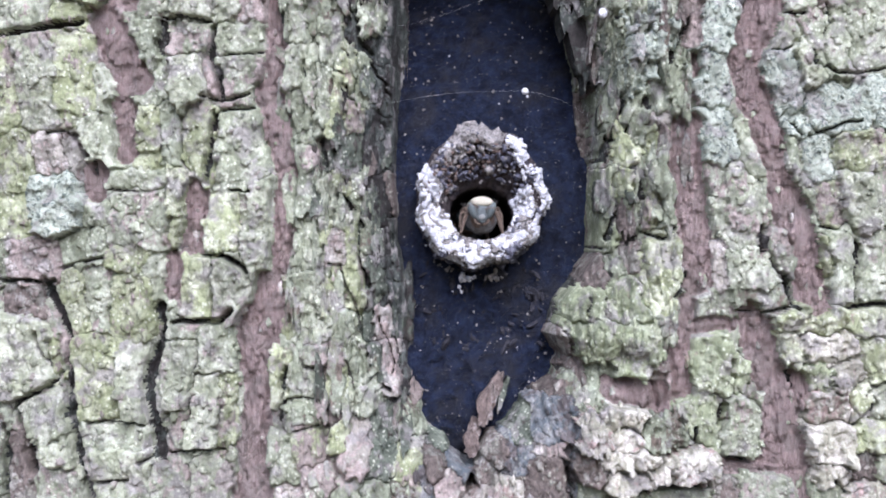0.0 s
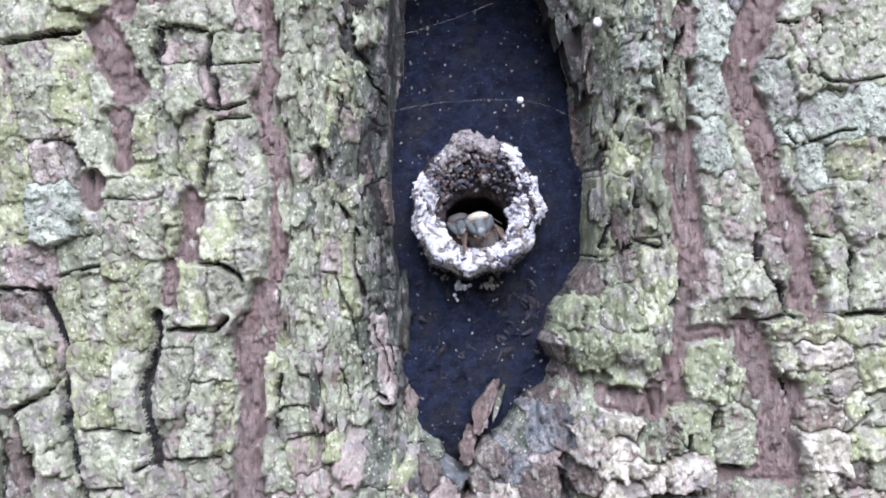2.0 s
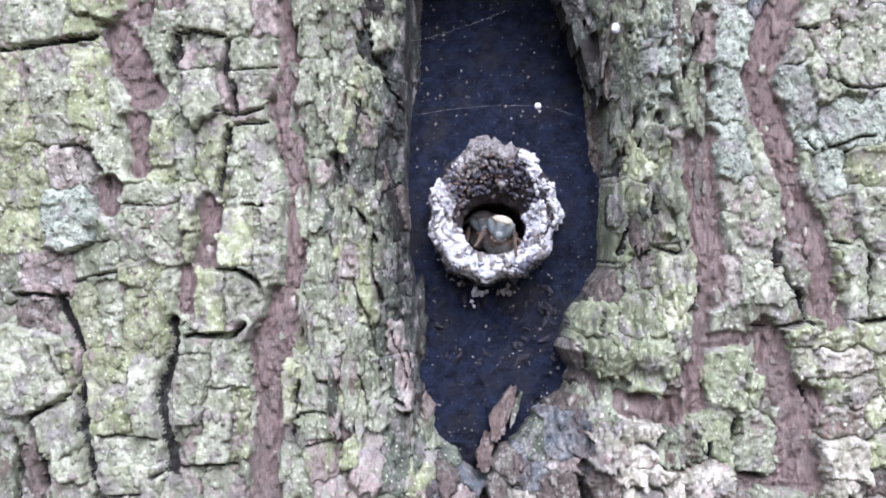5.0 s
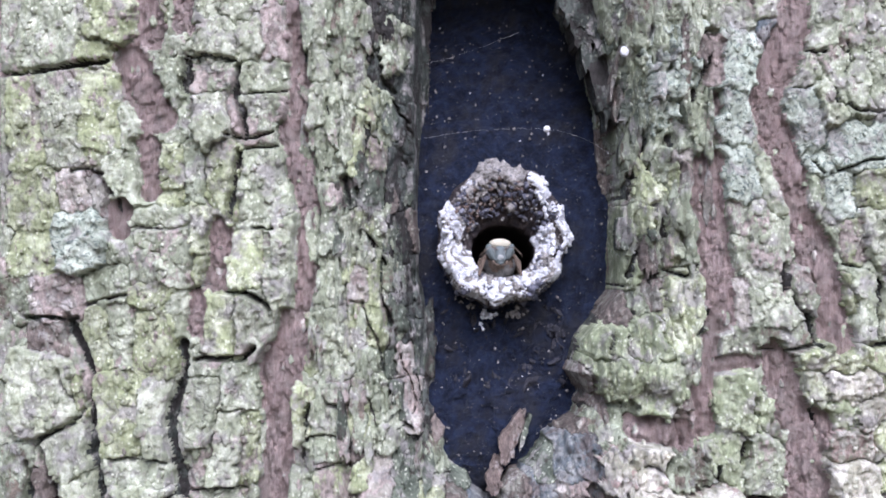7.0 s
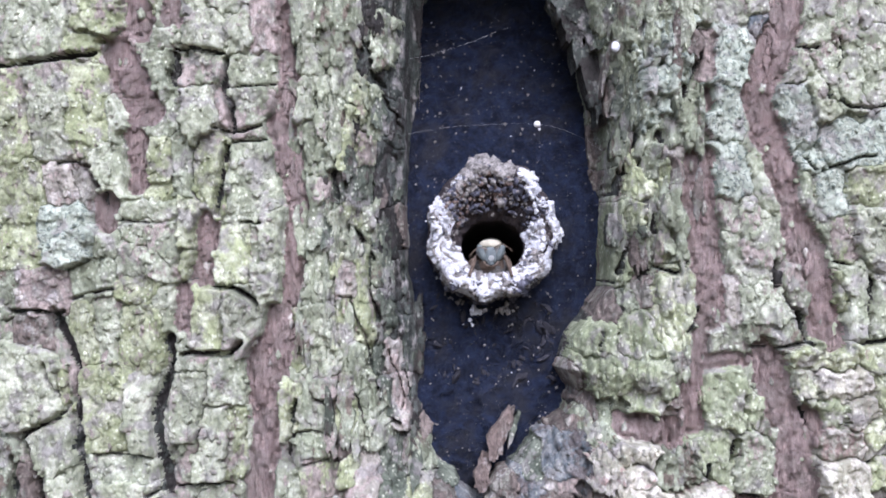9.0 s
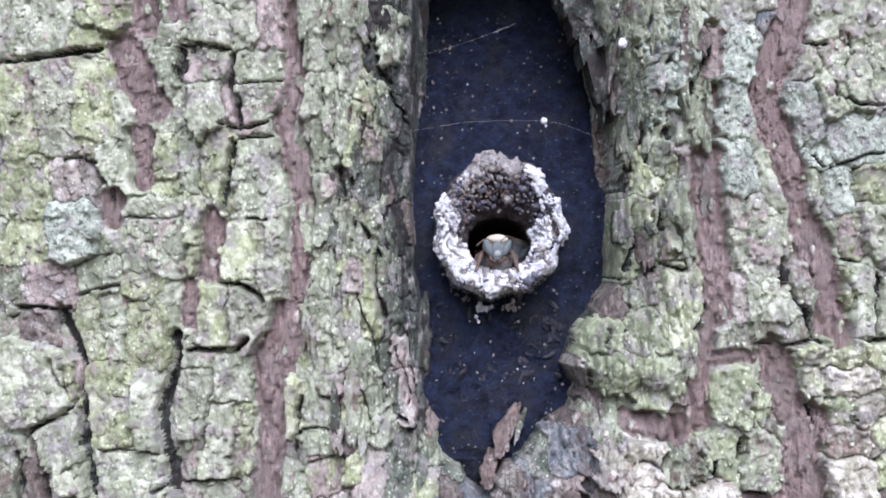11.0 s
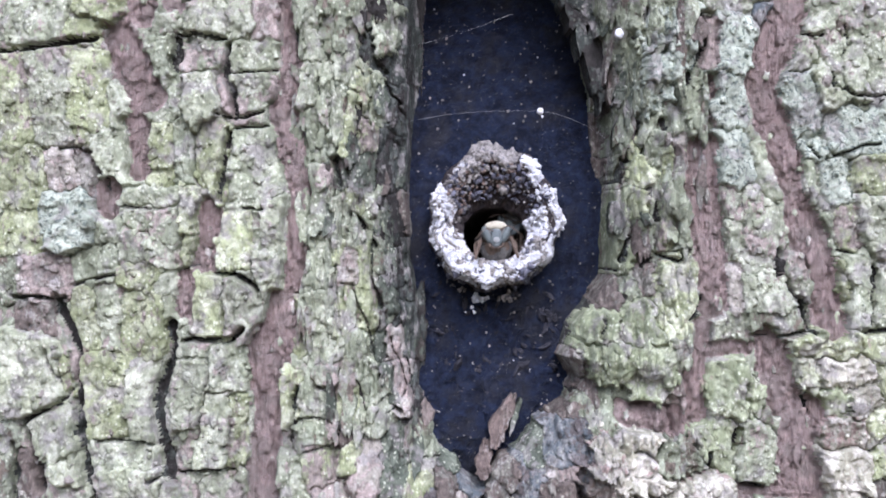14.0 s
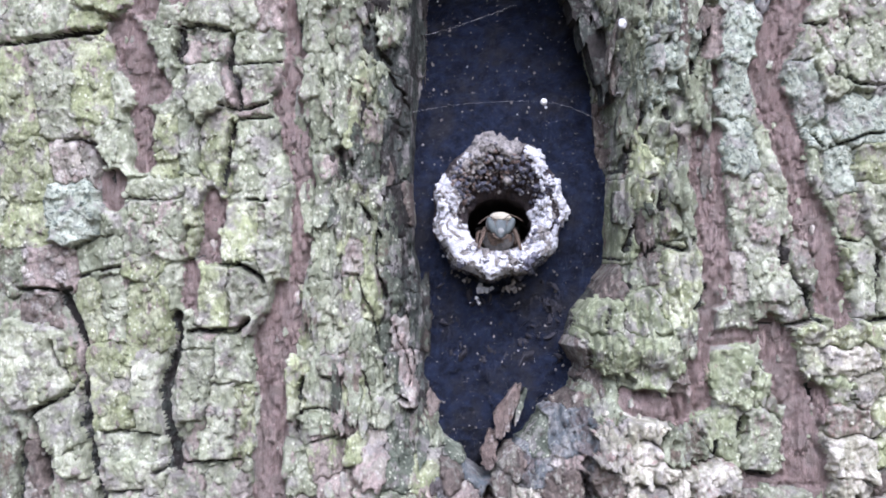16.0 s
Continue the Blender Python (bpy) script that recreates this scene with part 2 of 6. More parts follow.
WING = wing_material()


# ---- shapes ----
def hash_grid(ix, iz, seed):
    h = np.sin(ix * 127.1 + iz * 311.7 + seed * 74.7) * 43758.5453
    return h - np.floor(h)


def smooth_noise(x, z, seed):
    x, z = np.asarray(x, float), np.asarray(z, float)
    ix, iz = np.floor(x), np.floor(z)
    fx, fz = x - ix, z - iz
    fx, fz = fx * fx * (3 - 2 * fx), fz * fz * (3 - 2 * fz)
    a = hash_grid(ix, iz, seed) * (1 - fx) + hash_grid(ix + 1, iz, seed) * fx
    b = hash_grid(ix, iz + 1, seed) * (1 - fx) + hash_grid(ix + 1, iz + 1, seed) * fx
    return a * (1 - fz) + b * fz


def layered(x, z, seed, octaves=4):
    """Layers of smooth noise, about -1 to 1."""
    total, size = 0.0, 0.5
    for k in range(octaves):
        total = total + size * (2 * smooth_noise(x * 2 ** k, z * 2 ** k, seed + 17 * k) - 1)
        size *= 0.55
    return total


def mesh(name, verts, faces, material, smooth=True):
    me = bpy.data.meshes.new(name)
    me.from_pydata([tuple(v) for v in verts], [], [tuple(f) for f in faces])
    me.materials.append(material)
    if smooth:
        me.polygons.foreach_set("use_smooth", [True] * len(me.polygons))
    me.update()
    return me


def part(name, data, parent, label="", at=None, material=None):
    """Links a mesh, or a bmesh, as one object under a thing or a part."""
    if isinstance(data, bmesh.types.BMesh):
        me = bpy.data.meshes.new(name)
        data.to_mesh(me)
        data.free()
        me.materials.append(material)
        me.polygons.foreach_set("use_smooth", [True] * len(me.polygons))
        data = me
    ob = new(name, data)
    ob.parent = parent
    if at is not None:
        ob.matrix_basis = at
    return tagged(ob, label)


TRUNK_R = 350.0
# above z = 46, out of view, the lips close early to shade the hollow
LEFT_LIP = ([-60, -31, -28, -25.5, -21.5, -17, -12, -6, 1.6, 10.8, 22, 34, 46, 52, 58],
            [3.5, 3.6, 1.2, -1.4, -3.0, -4.8, -5.3, -5.5, -7.1, -7.3, -7.5, -7.6, -7.0, -2.0, 7.0])
RIGHT_LIP = ([-60, -28, -25, -21, -18, -15, -12.2, -7.6, -3.8, -0.7, 10.8, 21.5, 25.3, 31, 34, 46, 52, 58],
             [3.6, 4.8, 7.6, 12.1, 16.1, 17.3, 15.6, 17.2, 20.3, 22.7, 23.0, 23.0, 22.9, 21.8, 21.0, 18.2, 13.0, 7.0])


def lips(z):
    return np.interp(z, *LEFT_LIP), np.interp(z, *RIGHT_LIP)


def depth(x, z):
    """How deep the rounded flanks of the bark lie behind the front of the trunk, in mm; past the lips it stays at the lips' depth."""
    x, z = np.asarray(x, float), np.asarray(z, float)
    left, right = lips(z)
    d_left, d_right = np.maximum(left - x, 0), np.maximum(x - right, 0)
    inside = (x > left) & (x < right)
    fall = np.where(x < (left + right) / 2, np.clip(1 - d_left / 17, 0, 1) ** 1.7, np.clip(1 - d_right / 13, 0, 1) ** 1.7)
    fade = np.interp(z, [-70, -36, -25, 60, 80, 95], [0.1, 0.45, 1, 1, 0.6, 0.1])
    turned = np.where(x < (left + right) / 2, np.clip(1 - d_left / 7.0, 0, 1) ** 1.5, 0.4 * np.clip(1 - d_right / 3.5, 0, 1) ** 1.5)
    turned = 5.6 * turned * np.interp(z, [-30, -16], [0, 1])
    wave = 0.8 * layered(x * 0.05, z * 0.04, 3, 2)
    return np.where(inside, 9.5, 9.5 * fall) * fade + turned + wave


def on_trunk(x, z, d):
    """The place at the arc x and the height z, d mm behind the trunk's round front; metres."""
    a = np.asarray(x) / TRUNK_R
    return np.stack([(TRUNK_R - d) * np.sin(a), TRUNK_R - (TRUNK_R - d) * np.cos(a), np.asarray(z) + 0 * a], -1) * MM


# furrows ("r", open and reddish) and cracks ("c", dark) of the bark: width, kind, the way of the middle line; mm
FISSURES = []
FISSURES += [
    (1.88, "r", [(-23.5, 41.6), (-23.1, 34.0), (-22.9, 29.4)]),
    (3.28, "r", [(-22.9, 28.6), (-22.7, 24.8), (-23.8, 21.7), (-22.9, 17.0), (-21.9, 12.4)]),
    (2.81, "r", [(-21.7, 11.6), (-21.3, 8.6), (-21.0, 5.5), (-21.7, 0.8), (-21.7, -2.2)]),
    (4.38, "r", [(-23.4, -5.3), (-24.3, -9.1), (-25.9, -13.8)]),
    (3.91, "r", [(-26.1, -14.5), (-25.3, -19.2), (-25.6, -23.8), (-26.2, -27.7), (-25.8, -36.1)]),
    (3.13, "r", [(-44.4, 42.1), (-43.9, 38.3), (-43.9, 34.8)]),
    (1.88, "r", [(-38.8, 42.0), (-39.1, 35.8)]),
    (4.69, "r", [(-46.5, 30.9), (-44.9, 26.6), (-42.9, 23.5)]),
    (3.13, "r", [(-43.7, 19.2), (-43.9, 13.2)]),
    (3.13, "r", [(-48.4, 10.6), (-48.3, 7.6)]),
    (2.97, "r", [(-34.0, 8.3), (-33.7, 4.7), (-34.8, 0.5)]),
    (2.03, "r", [(-37.2, -1.1), (-37.4, -6.1)]),
]
FISSURES += [
    (3.59, "r", [(33.4, 16.5), (33.6, 9.4), (34.3, 4.7), (35.1, 0.9), (35.2, -5.0)]),
    (2.81, "r", [(33.6, -7.7), (32.8, -11.5), (32.3, -15.4), (32.5, -19.2)]),
    (3.75, "r", [(29.0, -20.0), (23.7, -19.6)]),
    (1.41, "r", [(34.7, 24.1), (34.3, 26.1)]),
    (1.88, "r", [(32.9, -10.6), (38.6, -10.4)]),
    (4.69, "r", [(46.0, 42.2), (45.2, 36.0), (43.0, 30.5), (41.7, 25.8)]),
    (3.91, "r", [(41.7, 25.8), (42.8, 21.1), (44.7, 16.5)]),
    (3.91, "r", [(45.1, 15.7), (45.9, 11.8), (47.0, 7.9)]),
    (4.06, "r", [(47.4, 7.5), (48.8, 4.0), (50.0, 0.9), (50.9, -3.1), (52.0, -7.4)]),
    (4.69, "r", [(42.2, -9.4), (43.8, -13.2), (44.2, -17.1)]),
    (5.31, "r", [(47.7, -19.5), (46.6, -24.1), (48.0, -28.1)]),
    (1.88, "r", [(39.4, -29.6), (50.0, -30.2)]),
]
FISSURES += [
    (1.56, "r", [(50.0, -31.2), (50.1, -36.7)]),
    (0.86, "c", [(-31.5, 30.0), (-31.7, 27.0), (-30.6, 23.9), (-30.1, 20.4)]),
    (0.86, "c", [(-30.9, 18.5), (-31.3, 14.7), (-32.0, 10.8), (-32.2, 8.9)]),
    (0.63, "c", [(-67.0, 30.0), (-61.8, 30.1), (-56.8, 30.6), (-51.8, 31.1), (-49.7, 31.3)]),
    (0.39, "c", [(-38.1, 31.6), (-33.4, 31.3), (-31.3, 31.0)]),
    (0.86, "c", [(-38.4, 31.0), (-38.7, 27.0)]),
    (0.39, "c", [(-56.8, 15.9), (-52.2, 16.2), (-50.0, 15.5)]),
    (0.63, "c", [(-50.4, 15.3), (-48.9, 12.5), (-48.5, 10.2)]),
    (0.23, "c", [(-30.2, 26.3), (-24.6, 26.6)]),
    (0.31, "c", [(-33.0, 20.7), (-29.8, 20.2), (-26.2, 21.2)]),
    (0.23, "c", [(-29.8, 18.9), (-25.6, 19.2)]),
    (0.31, "c", [(-46.6, 8.2), (-42.2, 7.9)]),
]
FISSURES += [
    (0.70, "c", [(-31.0, -0.7), (-28.6, -1.5), (-26.4, -3.0)]),
    (0.39, "c", [(-29.0, 7.9), (-26.1, 7.7)]),
    (0.39, "c", [(-52.7, -2.9), (-49.5, -1.9), (-46.4, -1.1)]),
    (0.39, "c", [(-37.7, -0.5), (-35.1, 0.2)]),
    (0.31, "c", [(-34.2, -0.8), (-31.4, -0.7)]),
    (0.55, "c", [(-37.4, -10.1), (-33.8, -9.9), (-30.2, -9.6), (-28.4, -8.4)]),
    (1.88, "c", [(-39.0, -8.0), (-38.9, -12.3), (-39.8, -16.2), (-40.2, -19.3)]),
    (1.88, "c", [(-40.2, -19.3), (-39.3, -23.1), (-38.6, -28.6)]),
    (2.11, "c", [(-55.5, -5.0), (-53.5, -8.5), (-52.3, -12.4), (-51.8, -17.1)]),
    (2.11, "c", [(-51.8, -17.1), (-51.5, -21.8), (-51.3, -24.9), (-50.1, -28.7), (-49.2, -32.6), (-47.8, -36.4)]),
    (0.55, "c", [(-60.1, -22.1), (-57.6, -20.3), (-54.7, -18.8), (-53.2, -17.1)]),
]
FISSURES += [
    (1.25, "c", [(-59.6, -22.0), (-58.0, -25.8), (-56.6, -30.8)]),
    (0.55, "c", [(-56.1, -11.7), (-54.6, -15.9)]),
    (1.02, "c", [(-60.9, -25.1), (-61.0, -35.3)]),
    (0.31, "c", [(-50.3, -24.2), (-45.4, -23.8), (-40.4, -24.1)]),
    (0.47, "c", [(-41.3, -29.3), (-38.4, -28.6)]),
    (0.39, "c", [(-37.3, -27.9), (-33.4, -27.5), (-29.7, -27.2)]),
    (0.39, "c", [(-47.7, -32.2), (-42.7, -31.7)]),
    (0.55, "c", [(-61.8, -4.6), (-58.4, -4.6), (-53.9, -4.4)]),
    (0.78, "c", [(-21.7, 32.4), (-21.4, 29.1)]),
    (0.31, "c", [(-18.9, 25.5), (-19.2, 20.7)]),
    (0.31, "c", [(-14.2, 27.5), (-13.1, 26.7), (-12.4, 27.4)]),
    (0.63, "c", [(-11.7, 28.8), (-10.6, 27.8)]),
    (0.47, "c", [(-10.6, 26.5), (-8.7, 24.3), (-8.1, 21.6)]),
    (0.31, "c", [(-13.7, 22.8), (-14.1, 16.1)]),
    (0.63, "c", [(-17.0, 14.8), (-16.3, 11.3)]),
]
FISSURES += [
    (0.63, "c", [(-14.6, 7.5), (-13.0, 6.4), (-12.2, 4.3), (-11.3, 2.9)]),
    (0.47, "c", [(-12.1, 3.2), (-11.6, -0.7), (-10.6, -5.1)]),
    (0.47, "c", [(-14.0, -2.4), (-13.2, -6.1), (-12.2, -9.3), (-11.4, -11.8)]),
    (0.31, "c", [(-15.8, -2.3), (-14.0, -2.5)]),
    (0.31, "c", [(-21.3, -20.4), (-17.5, -20.2), (-15.6, -21.8), (-12.7, -22.8), (-11.2, -23.1)]),
    (0.23, "c", [(-20.1, -24.8), (-16.9, -24.1)]),
    (0.31, "c", [(-18.6, -16.1), (-15.6, -16.3)]),
    (0.31, "c", [(-13.4, -15.4), (-12.5, -19.5)]),
    (0.63, "c", [(-10.7, -14.8), (-9.5, -19.0), (-7.5, -20.0)]),
    (0.47, "c", [(-21.2, -16.0), (-21.6, -19.8), (-21.7, -24.4)]),
    (0.39, "c", [(-5.5, -26.3), (-2.3, -26.3)]),
    (0.31, "c", [(-8.8, -9.5), (-7.9, -13.6), (-7.0, -17.7)]),
    (0.39, "c", [(-6.9, -13.0), (-5.6, -20.3)]),
]
FISSURES += [
    (0.39, "c", [(26.0, 33.1), (26.8, 31.3)]),
    (0.94, "c", [(33.1, 34.7), (33.3, 30.9), (31.7, 27.0), (30.6, 24.0)]),
    (0.94, "c", [(25.7, 21.9), (26.2, 19.5), (26.8, 16.5)]),
    (0.55, "c", [(28.9, 21.0), (29.0, 19.6)]),
    (0.63, "c", [(24.7, 16.1), (23.8, 12.7)]),
    (0.70, "c", [(27.5, 9.7), (27.9, 7.0)]),
    (0.70, "c", [(25.1, 4.7), (24.3, 1.5)]),
    (0.39, "c", [(22.4, 0.0), (23.8, 0.0)]),
    (0.55, "c", [(27.2, 3.2), (26.7, 0.4)]),
    (0.47, "c", [(28.1, 2.4), (30.6, 1.3), (32.3, 3.2)]),
    (0.70, "c", [(31.9, -6.7), (33.0, -3.5)]),
    (0.23, "c", [(20.8, -6.7), (20.5, -9.4)]),
    (0.39, "c", [(50.0, 32.6), (47.3, 32.6)]),
    (0.63, "c", [(51.2, 27.0), (52.5, 24.6)]),
    (0.39, "c", [(53.3, 25.5), (55.3, 24.2), (58.6, 24.5), (62.4, 25.3)]),
]
FISSURES += [
    (0.31, "c", [(53.0, 33.8), (53.8, 31.3), (52.9, 29.3)]),
    (0.31, "c", [(50.4, 15.7), (53.7, 16.8), (58.3, 17.8)]),
    (0.39, "c", [(48.3, 17.7), (49.6, 15.5)]),
    (0.78, "c", [(43.9, 2.8), (43.6, -0.4)]),
    (0.39, "c", [(44.6, -1.1), (45.9, -3.2), (47.5, -3.8)]),
    (0.94, "c", [(47.2, -4.0), (48.2, -6.9), (48.7, -8.2)]),
    (0.47, "c", [(40.4, -8.5), (43.8, -8.6), (48.0, -8.1)]),
    (0.70, "c", [(57.4, 0.9), (57.8, -3.1), (57.3, -7.7)]),
    (0.63, "c", [(55.9, -8.4), (61.6, -7.8), (68.0, -7.4)]),
    (0.31, "c", [(52.4, 3.2), (54.5, 2.7)]),
    (0.86, "c", [(47.8, -16.2), (48.3, -19.4)]),
    (0.63, "c", [(33.9, -24.5), (34.2, -26.5)]),
    (0.63, "c", [(38.4, -21.5), (37.9, -24.0)]),
    (0.70, "c", [(42.4, -29.0), (39.4, -28.7)]),
]
FISSURES += [
    (0.47, "c", [(57.0, -24.4), (59.7, -21.5)]),
    (0.55, "c", [(55.9, -33.7), (54.0, -31.9)]),
    (0.70, "c", [(36.2, -32.1), (26.4, -32.4)]),
    (0.47, "c", [(16.8, -29.7), (17.5, -34.3)]),
]


def fissure_gap(x, z, sort):
    """Distance to the edge of the nearest furrow ("r") or crack ("c"), mm, below 0 inside; and the width of that fissure."""
    x, z = np.asarray(x, float), np.asarray(z, float)
    wx = x + 0.8 * layered(x * 0.4, z * 0.28, 91, 3) + 0.6 * np.abs(layered(x * 0.9, z * 0.6, 97, 2))
    wz = z + 0.45 * layered(x * 0.45, z * 0.4, 92, 2)
    best, wide = np.full(x.shape, 9.0), np.zeros(x.shape)
    swell = 0.62 + 0.5 * smooth_noise(x * 0.22, z * 0.2, 93) + 0.3 * smooth_noise(x * 0.8, z * 0.6, 94)
    for width, kind, way in FISSURES:
        if kind != sort:
            continue
        pts = np.array(way)
        lo, hi = pts.min(0) - width - 3, pts.max(0) + width + 3
        near = (x > lo[0]) & (x < hi[0]) & (z > lo[1]) & (z < hi[1])
        if not near.any():
            continue
        qx, qz = wx[near], wz[near]
        gap = np.full(qx.shape, 99.0)
        for (x1, z1), (x2, z2) in zip(way, way[1:]):
            dx, dz = x2 - x1, z2 - z1
            t = np.clip(((qx - x1) * dx + (qz - z1) * dz) / (dx * dx + dz * dz), 0, 1)
            gap = np.minimum(gap, np.hypot(qx - x1 - t * dx, qz - z1 - t * dz))
        gap = gap - 0.5 * width * swell[near] * (0.8 if width < 0.5 else 1.0)
        better = gap < best[near]
        best[near] = np.where(better, gap, best[near])
        wide[near] = np.where(better, width, wide[near])
    return best, wide


def ease(v, lo, hi):
    t = np.clip((v - lo) / (hi - lo), 0, 1)
    return t * t * (3 - 2 * t)


def terraces(x, z, seed, sharp=5.0):
    """Torn layers: flat steps with steep uneven edges, about -1 to 1."""
    t = 3.0 * layered(x, z, seed, 5)
    low = np.floor(t)
    return (low + np.clip((t - low) * sharp - (sharp - 1), 0, 1)) / 3.0


def facets(x, z, seed):
    """Angular chips: each one has a height and a slant of its own, about -1 to 1."""
    ix, iz = np.floor(x), np.floor(z)
    best, out = np.full(x.shape, 9.0), np.zeros(x.shape)
    for di in (-1, 0, 1):
        for dj in (-1, 0, 1):
            cx, cz = ix + di, iz + dj
            dx, dz = x - cx - hash_grid(cx, cz, seed), z - cz - hash_grid(cx, cz, seed + 1)
            far = dx * dx + dz * dz
            high = 2 * hash_grid(cx, cz, seed + 2) - 1 + 1.5 * dx * (2 * hash_grid(cx, cz, seed + 3) - 1) + 1.5 * dz * (2 * hash_grid(cx, cz, seed + 4) - 1)
            out = np.where(far < best, high, out)
            best = np.minimum(best, far)
    return 0.6 * out


# ---- bark plates: middle x, middle z, width, height, lean of the foot, lift, kind of crust; mm ----
# kinds n and M put the shade round the hollow into the plates' colour
PLATES = []
# plates of the outer left rib, above the long crack
PLATES += [
    (-58.7, 36.0, 9.6, 10.2, -0.8, 1.5, "g"), (-49.8, 37.6, 6.6, 6.4, 0.0, 1.5, "y"), (-52.2, 33.1, 5.2, 3.3, 0.0, 1.0, "y"), (-42.7, 38.9, 2.4, 3.5, 0.0, 0.9, "y"),
    (-46.5, 31.6, 4.3, 2.5, 0.0, 0.7, "p"), (-39.7, 33.1, 3.2, 3.4, 0.0, 1.1, "g"), (-33.6, 38.4, 8.6, 3.8, 0.0, 1.3, "g"), (-33.9, 34.2, 4.6, 5.2, 0.0, 1.4, "w"),
    (-29.6, 34.2, 4.4, 5.2, 0.0, 1.4, "w"), (-25.7, 34.9, 4.2, 6.8, 0.0, 1.2, "p"),
]
# outer left rib, upper
PLATES += [
    (-56.3, 22.8, 5.8, 13.4, 2.3, 1.7, "w"), (-62.2, 23.1, 4.3, 13.2, 1.1, 0.9, "y"), (-50.8, 24.7, 6.0, 12.0, 1.5, 1.3, "y"), (-46.2, 22.0, 3.4, 6.2, 1.7, 1.9, "g"),
    (-46.8, 14.9, 4.5, 7.7, 1.9, 1.7, "g"), (-51.7, 17.7, 3.6, 3.4, 0.8, 0.9, "y"), (-54.8, 13.1, 5.0, 5.1, 0.4, 1.4, "p"), (-51.1, 12.2, 2.8, 7.0, 1.9, 0.7, "d"),
    (-61.0, 11.9, 6.8, 8.7, 0.0, 1.1, "y"), (-40.4, 28.3, 3.5, 6.4, -1.1, 1.8, "m"), (-46.1, 28.5, 3.2, 3.4, 0.4, 0.7, "y"), (-42.2, 20.9, 3.8, 2.3, 0.0, 0.9, "g"),
    (-40.5, 16.1, 4.0, 6.0, 0.0, 1.0, "y"), (-40.7, 11.9, 5.0, 2.2, 0.0, 0.9, "y"),
]
# second rib, upper
PLATES += [
    (-38.6, 23.5, 2.4, 6.7, 0.0, 0.8, "m"), (-37.1, 15.3, 2.9, 8.8, 0.0, 0.8, "m"), (-34.6, 28.9, 6.5, 3.8, 0.0, 1.4, "g"), (-34.4, 22.9, 4.6, 8.3, 0.6, 2.0, "w"),
    (-32.1, 23.7, 2.0, 6.1, 1.1, 1.3, "p"), (-33.5, 14.4, 3.5, 11.5, 0.0, 1.3, "y"), (-27.3, 28.5, 7.1, 4.6, 0.0, 1.3, "g"), (-27.5, 23.0, 5.6, 6.4, 0.0, 1.4, "g"),
    (-27.2, 13.8, 6.7, 10.6, -0.9, 1.6, "g"), (-42.0, 9.4, 9.0, 2.6, 0.0, 1.1, "g"), (-36.3, 8.1, 3.2, 5.9, 0.0, 1.4, "Y"),
]
# raised scab and its neighbours
PLATES += [
    (-53.4, 6.3, 6.3, 8.7, 0.6, 2.5, "b"), (-60.8, 4.6, 6.9, 5.9, 0.0, 1.1, "y"), (-56.4, -1.2, 7.8, 6.1, 0.0, 1.7, "p"), (-63.0, -1.5, 4.5, 6.3, 0.0, 1.0, "m"),
    (-48.3, 5.5, 5.0, 4.7, 0.0, 1.0, "m"), (-49.8, 0.6, 6.7, 5.5, 0.0, 1.2, "m"), (-44.3, 2.9, 4.9, 4.6, 0.0, 1.7, "g"), (-43.2, -1.0, 6.0, 3.7, 0.0, 1.4, "y"),
    (-39.6, 3.8, 4.6, 8.3, 0.0, 1.3, "g"), (-43.7, 6.5, 4.0, 2.9, 0.0, 1.0, "g"), (-36.1, 2.7, 2.5, 5.2, 0.0, 1.5, "Y"),
]
# knobs beside the red furrow
PLATES += [
    (-29.7, 3.5, 4.6, 8.1, -0.6, 1.3, "Y"), (-26.9, 4.8, 2.5, 5.1, 0.0, 1.1, "g"), (-23.7, 5.6, 4.3, 6.8, -0.3, 2.8, "w"), (-25.2, -0.7, 4.7, 6.1, 0.5, 2.7, "w"),
    (-28.9, 8.2, 4.9, 1.8, 0.0, 1.0, "g"), (-28.6, -5.2, 4.9, 8.0, 0.5, 2.9, "w"), (-33.1, -5.8, 4.0, 8.4, -0.5, 1.7, "Y"), (-35.6, -11.0, 4.7, 2.8, 0.0, 1.2, "g"),
    (-30.9, -13.8, 4.8, 7.1, 0.0, 1.2, "g"), (-29.5, -22.2, 2.4, 10.0, 0.0, 1.1, "y"),
]
# lower left plates
PLATES += [
    (-50.9, -6.8, 3.5, 8.9, 1.7, 1.4, "Y"), (-47.6, -6.6, 3.6, 8.7, 0.3, 0.9, "g"), (-42.5, -7.7, 6.6, 9.3, 0.0, 1.2, "y"), (-39.3, -4.4, 3.7, 6.8, 0.3, 1.2, "g"),
    (-59.2, -14.7, 8.8, 11.5, 1.7, 2.0, "w"), (-58.3, -7.0, 5.3, 4.4, 0.8, 0.6, "d"), (-54.8, -14.4, 1.9, 3.9, 0.6, 0.9, "y"), (-48.2, -17.9, 6.1, 11.6, 0.9, 1.3, "y"),
    (-42.3, -18.2, 4.0, 11.1, 0.3, 2.1, "w"), (-45.6, -13.0, 3.0, 3.3, 0.0, 1.2, "Y"), (-55.0, -22.9, 6.5, 7.0, 1.7, 1.9, "w"), (-52.5, -27.9, 4.3, 4.1, 0.3, 2.1, "w"),
    (-52.9, -32.9, 5.4, 5.7, 1.4, 1.3, "g"), (-59.3, -31.0, 3.0, 10.3, 0.9, 0.7, "d"),
]
